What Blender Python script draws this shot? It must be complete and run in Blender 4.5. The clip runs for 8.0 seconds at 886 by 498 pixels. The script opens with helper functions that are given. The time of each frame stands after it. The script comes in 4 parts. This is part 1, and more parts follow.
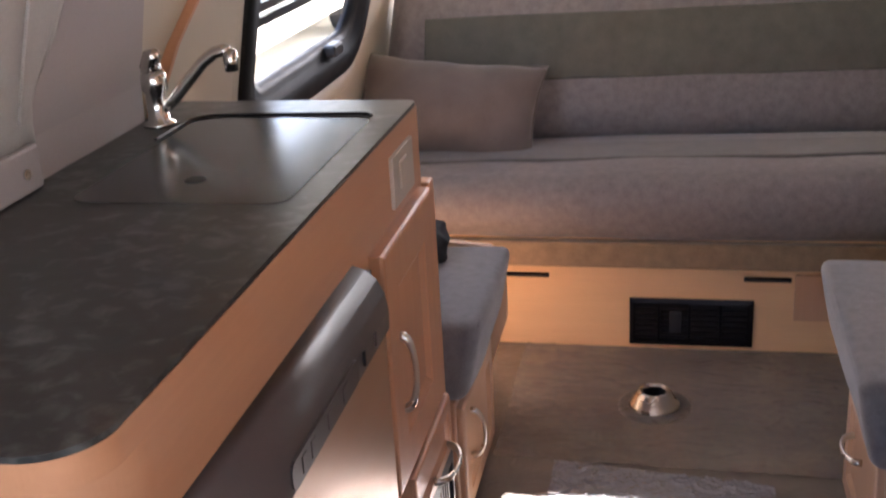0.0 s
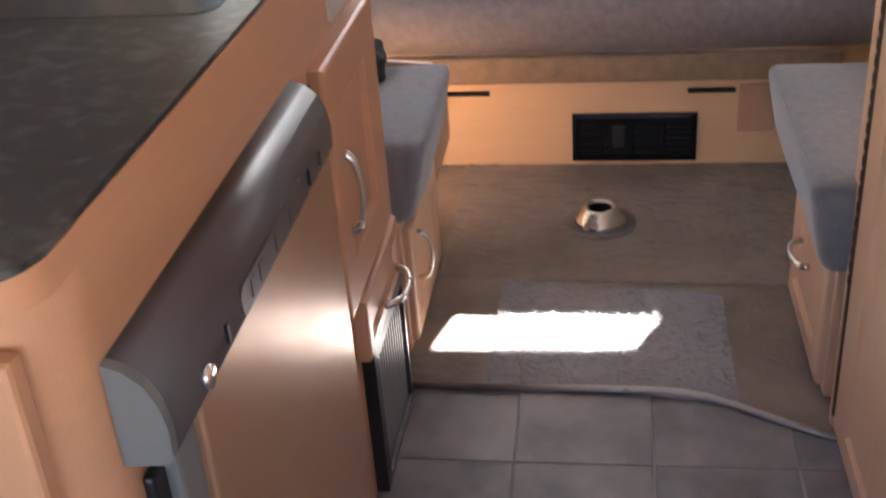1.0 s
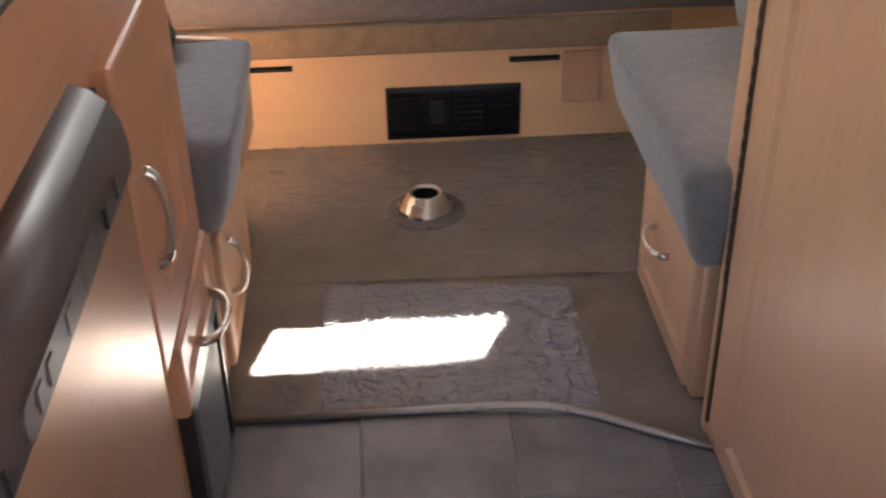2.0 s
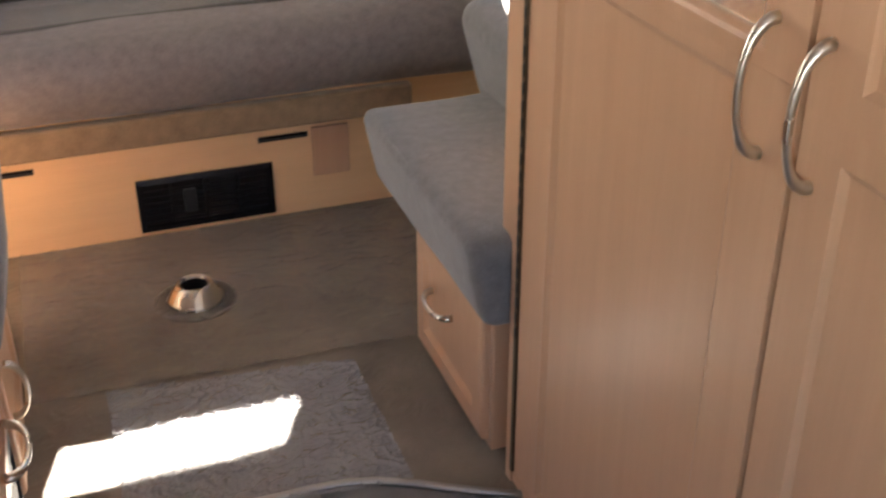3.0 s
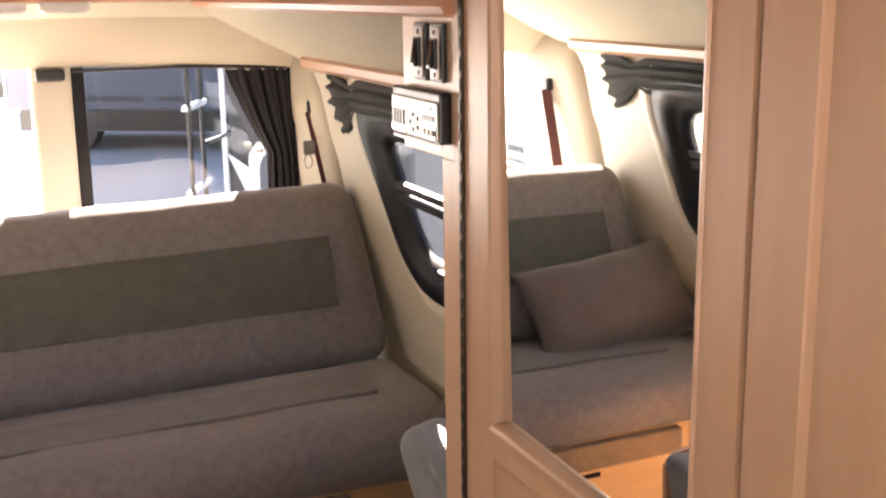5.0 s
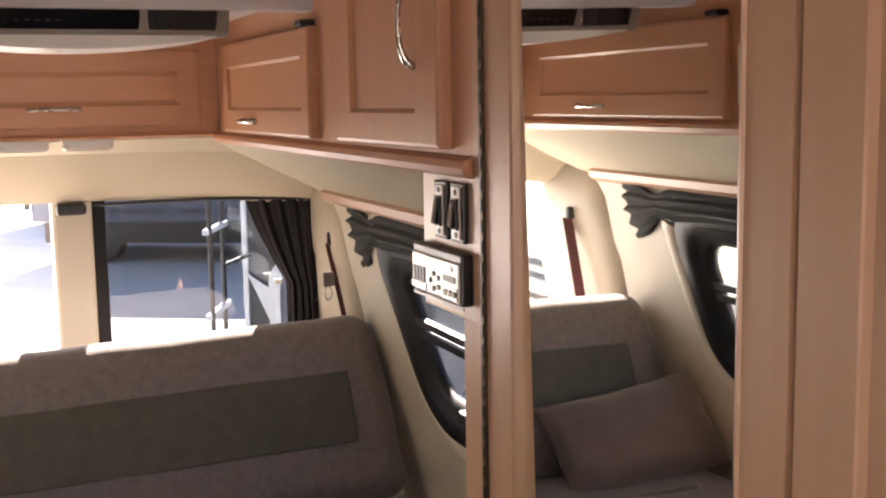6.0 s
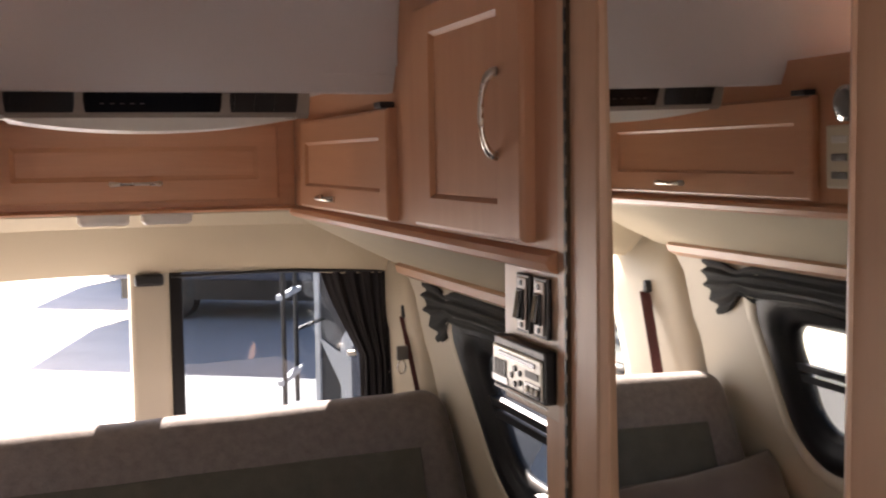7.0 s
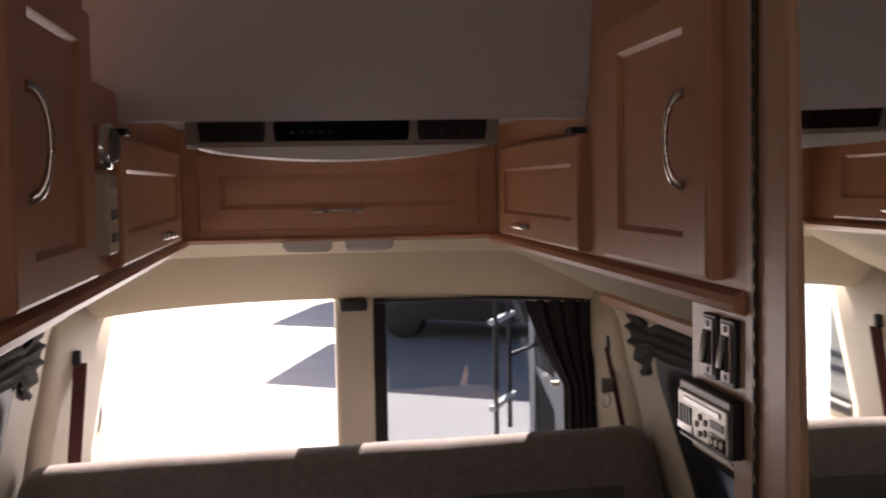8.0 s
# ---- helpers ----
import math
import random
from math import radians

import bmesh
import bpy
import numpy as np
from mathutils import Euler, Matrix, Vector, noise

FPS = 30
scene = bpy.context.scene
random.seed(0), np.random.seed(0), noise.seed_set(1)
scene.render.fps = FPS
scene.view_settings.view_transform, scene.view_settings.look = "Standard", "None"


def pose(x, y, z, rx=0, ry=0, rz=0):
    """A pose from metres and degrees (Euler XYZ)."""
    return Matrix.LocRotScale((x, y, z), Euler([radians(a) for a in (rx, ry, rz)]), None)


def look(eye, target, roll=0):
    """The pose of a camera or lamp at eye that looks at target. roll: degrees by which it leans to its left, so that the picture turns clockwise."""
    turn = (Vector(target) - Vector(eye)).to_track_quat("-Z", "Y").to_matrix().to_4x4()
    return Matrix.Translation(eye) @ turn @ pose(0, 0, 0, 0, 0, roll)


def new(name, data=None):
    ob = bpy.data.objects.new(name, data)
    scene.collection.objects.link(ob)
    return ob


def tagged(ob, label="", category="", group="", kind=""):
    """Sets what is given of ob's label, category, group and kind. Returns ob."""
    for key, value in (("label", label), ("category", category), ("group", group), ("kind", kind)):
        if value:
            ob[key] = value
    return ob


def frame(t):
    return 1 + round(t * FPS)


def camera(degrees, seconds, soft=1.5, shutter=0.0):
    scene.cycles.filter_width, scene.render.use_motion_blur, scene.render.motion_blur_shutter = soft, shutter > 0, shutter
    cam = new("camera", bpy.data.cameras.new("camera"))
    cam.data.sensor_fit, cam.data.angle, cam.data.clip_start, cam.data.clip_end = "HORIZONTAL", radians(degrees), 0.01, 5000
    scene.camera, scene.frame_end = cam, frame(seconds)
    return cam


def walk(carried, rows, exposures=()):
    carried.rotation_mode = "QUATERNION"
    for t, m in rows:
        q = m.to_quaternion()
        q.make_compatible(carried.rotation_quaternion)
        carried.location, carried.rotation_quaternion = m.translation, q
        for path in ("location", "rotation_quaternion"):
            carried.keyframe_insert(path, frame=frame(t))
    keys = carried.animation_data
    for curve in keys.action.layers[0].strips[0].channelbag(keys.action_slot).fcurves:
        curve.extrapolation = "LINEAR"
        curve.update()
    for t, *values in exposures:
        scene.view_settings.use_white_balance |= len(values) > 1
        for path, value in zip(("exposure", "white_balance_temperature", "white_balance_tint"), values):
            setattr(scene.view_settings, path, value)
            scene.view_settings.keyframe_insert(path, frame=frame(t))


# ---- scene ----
cam = camera(42.8, 8.0, soft=2.0, shutter=0.3)
PATH = [
    (0, (0.029, 0.121, 1.348), (-0.372, 1.953, 0.651), -3.3),
    (0.5, (0.018, 0.135, 1.344), (-0.344, 1.908, 0.491), -3.7),
    (1, (-0.001, 0.172, 1.299), (-0.284, 1.897, 0.327), -4.4),
    (1.2, (-0.009, 0.209, 1.288), (-0.245, 1.909, 0.263), -4.2),
    (2.3, (-0.115, 0.504, 1.216), (0.123, 2.187, 0.162), -0.3),
    (2.5, (-0.115, 0.49, 1.214), (0.215, 2.176, 0.189), -0.1),
    (3, (-0.207, 0.475, 1.284), (0.379, 2.12, 0.31), -0.2),
    (3.5, (-0.215, 0.487, 1.336), (0.489, 2.15, 0.477), 0.1),
    (4, (-0.22, 0.481, 1.401), (0.522, 2.195, 0.685), -0.1),
    (4.5, (-0.224, 0.473, 1.464), (0.54, 2.229, 0.887), -0.6),
    (5, (-0.214, 0.476, 1.509), (0.556, 2.267, 1.063), -0.7),
    (6.5, (-0.19, 0.554, 1.603), (0.539, 2.406, 1.402), -0.6),
    (7, (-0.195, 0.567, 1.623), (0.448, 2.454, 1.462), -0.8),
    (7.5, (-0.202, 0.572, 1.629), (0.298, 2.504, 1.496), -0.9),
    (8, (-0.104, 0.63, 1.633), (0.146, 2.611, 1.516), -1.0),
]
EXPOSURES = [
    (0.0, 4.50, 6500, 22),
    (1.0, 4.80, 6450, 17),
    (2.5, 4.72, 6900, 14),
    (3.5, 4.82, 7150, 13),
    (4.5, 4.75, 7350, 18),
    (5.0, 4.47, 7500, 22),
    (6.5, 3.38, 7300, 23),
    (7.2, 2.98, 7200, 23),
    (7.5, 2.85, 7200, 24),
    (8.0, 1.93, 7200, 27),
]
walk(cam, [(t, look(eye, target, roll)) for t, eye, target, roll in PATH], EXPOSURES)


# ---- light ----
SUN = Vector((0.27, 1.0, 0.745)).normalized()
world = bpy.data.worlds.new("sky")
scene.world = world
world.use_nodes = True
wn = world.node_tree
sky = wn.nodes.new("ShaderNodeTexSky")
sky.sky_type, sky.sun_disc = "NISHITA", False
sky.sun_elevation, sky.sun_rotation = math.asin(SUN.z), math.atan2(SUN.x, SUN.y)
wn.links.new(sky.outputs[0], wn.nodes["Background"].inputs[0])
wn.nodes["Background"].inputs[1].default_value = 0.05
sun = new("sun", bpy.data.lights.new("sun", "SUN"))
sun.data.energy, sun.data.angle, sun.data.color = 5.0, radians(0.5), (1.0, 0.95, 0.86)
sun.matrix_world = look(SUN * 20, (0, 0, 0))


def window_light(name, at, towards, w, h, power, color=(0.9, 0.95, 1.0)):
    lamp = new(name, bpy.data.lights.new(name, "AREA"))
    lamp.data.shape, lamp.data.size, lamp.data.size_y, lamp.data.energy, lamp.data.color = "RECTANGLE", w, h, power, color
    lamp.matrix_world = look(at, towards)
    return lamp


# added lamp in the unseen cab side opening; brightens the wardrobe doors
window_light("cab_opening_fill", (-0.84, -0.62, 1.1), (0.4, 1.3, 0.8), 0.8, 0.5, 0.07)
window_light("rear_door_skylight", (-0.35, 3.99, 1.06), (-0.2, 2.0, 0.9), 0.62, 0.44, 0.5)
window_light("side_window_skylight", (-0.80, 2.44, 1.0), (0.25, 2.95, 0.45), 0.40, 0.36, 0.1)


# ---- materials ----
def material(name):
    m = bpy.data.materials.new(name)
    m.use_nodes = True
    return m, m.node_tree, m.node_tree.nodes["Principled BSDF"]


def rgb(*c):
    return (*c, 1.0)


def plain(name, color, rough=0.5, metal=0.0, vary=0.12, scale=14.0, bump=0.0, bump_scale=200.0, stretch=(1, 1, 1), rough_vary=0.1):
    """A surface with a coarse and a fine variation of its colour, and a fine relief."""
    m, t, b = material(name)
    geo = t.nodes.new("ShaderNodeTexCoord")
    mp = t.nodes.new("ShaderNodeMapping")
    mp.inputs["Scale"].default_value = stretch
    t.links.new(geo.outputs["Object"], mp.inputs[0])
    n1 = t.nodes.new("ShaderNodeTexNoise")
    n1.inputs["Scale"].default_value, n1.inputs["Detail"].default_value = scale, 6
    t.links.new(mp.outputs[0], n1.inputs[0])
    n2 = t.nodes.new("ShaderNodeTexNoise")
    n2.inputs["Scale"].default_value, n2.inputs["Detail"].default_value = bump_scale, 3
    t.links.new(mp.outputs[0], n2.inputs[0])
    mix = t.nodes.new("ShaderNodeMath")
    mix.operation = "MULTIPLY_ADD"
    mix.inputs[1].default_value, mix.inputs[2].default_value = 0.5, 0.0
    t.links.new(n2.outputs[0], mix.inputs[0])
    add = t.nodes.new("ShaderNodeMath")
    add.operation = "MULTIPLY_ADD"
    add.inputs[1].default_value = 0.7
    t.links.new(n1.outputs[0], add.inputs[0])
    t.links.new(mix.outputs[0], add.inputs[2])
    ramp = t.nodes.new("ShaderNodeValToRGB")
    lo, hi = 1 - vary, 1 + vary
    ramp.color_ramp.elements[0].position, ramp.color_ramp.elements[1].position = 0.35, 0.85
    ramp.color_ramp.elements[0].color = rgb(*[min(1, c * lo) for c in color])
    ramp.color_ramp.elements[1].color = rgb(*[min(1, c * hi) for c in color])
    t.links.new(add.outputs[0], ramp.inputs[0])
    t.links.new(ramp.outputs[0], b.inputs["Base Color"])
    rr = t.nodes.new("ShaderNodeMapRange")
    rr.inputs[3].default_value, rr.inputs[4].default_value = max(0.02, rough - rough_vary), min(1, rough + rough_vary)
    t.links.new(n1.outputs[0], rr.inputs[0])
    t.links.new(rr.outputs[0], b.inputs["Roughness"])
    b.inputs["Metallic"].default_value = metal
    if bump:
        bp = t.nodes.new("ShaderNodeBump")
        bp.inputs["Strength"].default_value, bp.inputs["Distance"].default_value = 0.6, bump
        t.links.new(n2.outputs[0], bp.inputs["Height"])
        t.links.new(bp.outputs[0], b.inputs["Normal"])
    return m


def wood(name, color, dark, grain_axis="Z", rough=0.38):
    """Maple with a long soft grain and fine pores along one axis."""
    m, t, b = material(name)
    geo = t.nodes.new("ShaderNodeTexCoord")
    mp = t.nodes.new("ShaderNodeMapping")
    s = {"X": (1.2, 16, 16), "Y": (16, 1.2, 16), "Z": (16, 16, 1.2)}[grain_axis]
    mp.inputs["Scale"].default_value = s
    info = t.nodes.new("ShaderNodeObjectInfo")
    shift = t.nodes.new("ShaderNodeVectorMath")
    shift.operation = "MULTIPLY_ADD"
    shift.inputs[1].default_value, = [(1, 1, 1)]
    comb = t.nodes.new("ShaderNodeCombineXYZ")
    mul = t.nodes.new("ShaderNodeMath")
    mul.operation = "MULTIPLY"
    mul.inputs[1].default_value = 7.0
    t.links.new(info.outputs["Random"], mul.inputs[0])
    for i in range(3):
        t.links.new(mul.outputs[0], comb.inputs[i])
    t.links.new(geo.outputs["Object"], shift.inputs[0])
    t.links.new(comb.outputs[0], shift.inputs[2])
    t.links.new(shift.outputs[0], mp.inputs[0])
    n1 = t.nodes.new("ShaderNodeTexNoise")
    n1.inputs["Scale"].default_value, n1.inputs["Detail"].default_value, n1.inputs["Distortion"].default_value = 1.6, 8, 0.6
    n2 = t.nodes.new("ShaderNodeTexNoise")
    n2.inputs["Scale"].default_value, n2.inputs["Detail"].default_value = 12, 4
    t.links.new(mp.outputs[0], n1.inputs[0])
    t.links.new(mp.outputs[0], n2.inputs[0])
    mx = t.nodes.new("ShaderNodeMath")
    mx.operation = "MULTIPLY_ADD"
    mx.inputs[1].default_value = 0.35
    t.links.new(n2.outputs[0], mx.inputs[0])
    t.links.new(n1.outputs[0], mx.inputs[2])
    ramp = t.nodes.new("ShaderNodeValToRGB")
    ramp.color_ramp.elements[0].position, ramp.color_ramp.elements[1].position = 0.45, 0.9
    ramp.color_ramp.elements[0].color, ramp.color_ramp.elements[1].color = rgb(*dark), rgb(*color)
    t.links.new(mx.outputs[0], ramp.inputs[0])
    t.links.new(ramp.outputs[0], b.inputs["Base Color"])
    b.inputs["Roughness"].default_value = rough
    bp = t.nodes.new("ShaderNodeBump")
    bp.inputs["Strength"].default_value, bp.inputs["Distance"].default_value = 0.25, 0.0006
    t.links.new(n2.outputs[0], bp.inputs["Height"])
    t.links.new(bp.outputs[0], b.inputs["Normal"])
    return m


def glass(name, tint=(1, 1, 1), rough=0.0, clear=0.9):
    m, t, b = material(name)
    tr = t.nodes.new("ShaderNodeBsdfTransparent")
    tr.inputs[0].default_value = rgb(*tint)
    gl = t.nodes.new("ShaderNodeBsdfGlossy")
    gl.inputs["Roughness"].default_value = rough
    mix = t.nodes.new("ShaderNodeMixShader")
    mix.inputs[0].default_value = 1 - clear
    t.links.new(tr.outputs[0], mix.inputs[1])
    t.links.new(gl.outputs[0], mix.inputs[2])
    t.links.new(mix.outputs[0], t.nodes["Material Output"].inputs[0])
    return m


MAPLE = wood("maple", (0.58, 0.357, 0.231), (0.53, 0.320, 0.203))
MAPLE_Y = wood("maple_lengthwise", (0.58, 0.357, 0.231), (0.53, 0.320, 0.203), "Y")
MAPLE_X = wood("maple_crosswise", (0.78, 0.52, 0.30), (0.71, 0.46, 0.26), "X")
# same maple, its colour reddened for the light on galley and overhead cabinets
MAPLE_RED_LIT = wood("red_lit_maple", (0.56, 0.285, 0.16), (0.51, 0.25, 0.138))
MAPLE_RED_LIT_Y = wood("red_lit_maple_lengthwise", (0.56, 0.285, 0.16), (0.51, 0.25, 0.138), "Y")
# brighter copy: warm bounce light on the rear overhead cabinet put into its colour
MAPLE_WARM_LIT = wood("warm_lit_maple_crosswise", (0.66, 0.34, 0.19), (0.58, 0.285, 0.15), "X")
FABRIC = plain("taupe_upholstery", (0.182, 0.158, 0.152), 0.95, vary=0.24, scale=48, bump=0.0016, bump_scale=300)
FABRIC_GREY = plain("grey_upholstery", (0.165, 0.16, 0.166), 0.95, vary=0.24, scale=48, bump=0.0016, bump_scale=300)
FABRIC_GREEN = plain("grey_green_upholstery", (0.094, 0.090, 0.073), 0.95, vary=0.2, scale=22, bump=0.0012, bump_scale=380)
FABRIC_SOFT = plain("soft_taupe_inlay", (0.135, 0.121, 0.114), 0.95, vary=0.2, scale=24, bump=0.0012, bump_scale=380)
FABRIC_BROWN = plain("brown_skirt_fabric", (0.23, 0.16, 0.10), 0.95, vary=0.25, scale=30, bump=0.001, bump_scale=420)
PILLOW = plain("brown_pillow_cloth", (0.135, 0.108, 0.097), 0.95, vary=0.2, scale=12, bump=0.001, bump_scale=420)
HEADLINER = plain("beige_headliner", (0.50, 0.44, 0.33), 0.9, vary=0.05, scale=5, bump=0.0006, bump_scale=500)
TRIM_BEIGE = plain("beige_plastic_trim", (0.52, 0.47, 0.38), 0.55, vary=0.05, scale=4, bump=0.0002, bump_scale=700)
CEILING = plain("grey_ceiling_cloth", (0.58, 0.555, 0.565), 0.95, vary=0.04, scale=4, bump=0.0006, bump_scale=500)
WHITE = plain("white_plastic", (0.72, 0.70, 0.66), 0.45, vary=0.04, scale=6)
GREY_WALL = plain("pale_grey_wall_panel", (0.36, 0.325, 0.325), 0.6, vary=0.05, scale=3)
BLACK = plain("black_plastic", (0.012, 0.012, 0.014), 0.4, vary=0.2)
VENT_BLACK = plain("matt_vent_black", (0.008, 0.008, 0.009), 0.6, vary=0.2)
VENT_BLACK.node_tree.nodes["Principled BSDF"].inputs["Specular IOR Level"].default_value = 0.1
BLACK_GLOSS = plain("black_screen", (0.006, 0.006, 0.008), 0.12, vary=0.2)
RUBBER = plain("black_window_rubber", (0.006, 0.006, 0.007), 0.5, vary=0.2)
RUBBER.node_tree.nodes["Principled BSDF"].inputs["Specular IOR Level"].default_value = 0.25
CURTAIN = plain("black_curtain", (0.012, 0.011, 0.013), 0.95, vary=0.3, scale=30)
CURTAIN_GREY = plain("dark_grey_curtain", (0.028, 0.029, 0.029), 0.95, vary=0.25, scale=30)
CHROME = plain("chrome", (0.72, 0.71, 0.69), 0.16, 1.0, vary=0.05)
NICKEL = plain("brushed_nickel", (0.60, 0.57, 0.52), 0.28, 1.0, vary=0.06)
SOCKET_RIM = plain("dull_grey_metal", (0.15, 0.14, 0.13), 0.5, 0.5, vary=0.2, scale=30)
BRASS = plain("dark_bronze_hinge", (0.10, 0.07, 0.045), 0.5, 0.7, vary=0.15)
GREY_PLASTIC = plain("grey_brown_plastic", (0.068, 0.052, 0.050), 0.42, vary=0.06, scale=6, bump=0.0002, bump_scale=900)
GREY_EDGE = plain("grey_plastic", (0.16, 0.155, 0.15), 0.45, vary=0.05)
DOOR_METAL = plain("satin_bronze_fridge_door", (0.46, 0.26, 0.15), 0.33, 0.35, vary=0.04, scale=3, stretch=(1, 1, 6))
AC_GREY = plain("beige_grey_plastic", (0.27, 0.235, 0.205), 0.45, vary=0.05)
ALU = plain("aluminium_trim", (0.36, 0.35, 0.34), 0.5, 1.0, vary=0.08)
CREAM = plain("cream_plate", (0.66, 0.60, 0.46), 0.4, vary=0.03)
SILVER = plain("silver_faceplate", (0.70, 0.68, 0.62), 0.35, 0.3, vary=0.04)
SWITCH_PLATE = plain("pale_switch_plate", (0.50, 0.43, 0.37), 0.35, vary=0.05)
for m in (FABRIC, FABRIC_GREY, FABRIC_GREEN, FABRIC_SOFT, FABRIC_BROWN, PILLOW):
    velour = m.node_tree.nodes["Principled BSDF"]
    velour.inputs["Sheen Weight"].default_value, velour.inputs["Sheen Roughness"].default_value = 0.35, 0.45
    velour.inputs["Specular IOR Level"].default_value = 0.2
SLEEVE = plain("dull_translucent_plastic", (0.42, 0.41, 0.40), 0.35, vary=0.1, scale=9)
MIRROR, _t, _b = material("mirror")
_b.inputs["Base Color"].default_value, _b.inputs["Metallic"].default_value, _b.inputs["Roughness"].default_value = rgb(0.86, 0.88, 0.86), 1.0, 0.015
GLASS = glass("clear_glass", (0.93, 0.96, 0.97), 0.0, 0.96)
TINTED = glass("tinted_glass", (0.6, 0.65, 0.7), 0.0, 0.92)
DOOR_GLASS = glass("tinted_door_glass", (0.50, 0.54, 0.58), 0.0, 0.95)
LIGHT_LENS = plain("frosted_lamp_lens", (0.75, 0.74, 0.70), 0.3, vary=0.03)
BELT = plain("maroon_seat_belt", (0.085, 0.02, 0.02), 0.7, vary=0.2)
ASPHALT = plain("pale_concrete", (0.60, 0.58, 0.55), 0.9, vary=0.14, scale=1.3, bump=0.003, bump_scale=60)
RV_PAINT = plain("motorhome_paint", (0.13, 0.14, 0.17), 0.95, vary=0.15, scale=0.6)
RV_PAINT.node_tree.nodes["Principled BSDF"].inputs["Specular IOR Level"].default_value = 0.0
TRAILER = plain("cream_trailer_paint", (0.78, 0.74, 0.63), 0.4, vary=0.03, scale=0.8)
RV_DARK = plain("dark_motorhome_paint", (0.07, 0.07, 0.075), 0.8, vary=0.12, scale=0.7)
RV_WHITE = plain("motorhome_white", (0.60, 0.62, 0.66), 0.4, vary=0.04)


def counter_laminate():
    m, t, b = material("dark_stone_laminate")
    geo = t.nodes.new("ShaderNodeTexCoord")
    n1 = t.nodes.new("ShaderNodeTexNoise")
    n1.inputs["Scale"].default_value, n1.inputs["Detail"].default_value, n1.inputs["Distortion"].default_value = 36, 9, 0.5
    t.links.new(geo.outputs["Object"], n1.inputs[0])
    n2 = t.nodes.new("ShaderNodeTexNoise")
    n2.inputs["Scale"].default_value, n2.inputs["Detail"].default_value = 5, 4
    t.links.new(geo.outputs["Object"], n2.inputs[0])
    ramp = t.nodes.new("ShaderNodeValToRGB")
    e = ramp.color_ramp.elements
    e[0].position, e[0].color = 0.36, rgb(0.011, 0.012, 0.012)
    e[1].position, e[1].color = 0.68, rgb(0.105, 0.112, 0.112)
    mid = e.new(0.52)
    mid.color = rgb(0.020, 0.023, 0.026)
    mx = t.nodes.new("ShaderNodeMath")
    mx.operation = "MULTIPLY_ADD"
    mx.inputs[1].default_value = 0.35
    t.links.new(n2.outputs[0], mx.inputs[0])
    sub = t.nodes.new("ShaderNodeMath")
    sub.operation = "MULTIPLY"
    sub.inputs[1].default_value = 0.66
    t.links.new(n1.outputs[0], sub.inputs[0])
    t.links.new(sub.outputs[0], mx.inputs[2])
    t.links.new(mx.outputs[0], ramp.inputs[0])
    t.links.new(ramp.outputs[0], b.inputs["Base Color"])
    b.inputs["Roughness"].default_value = 0.3
    return m


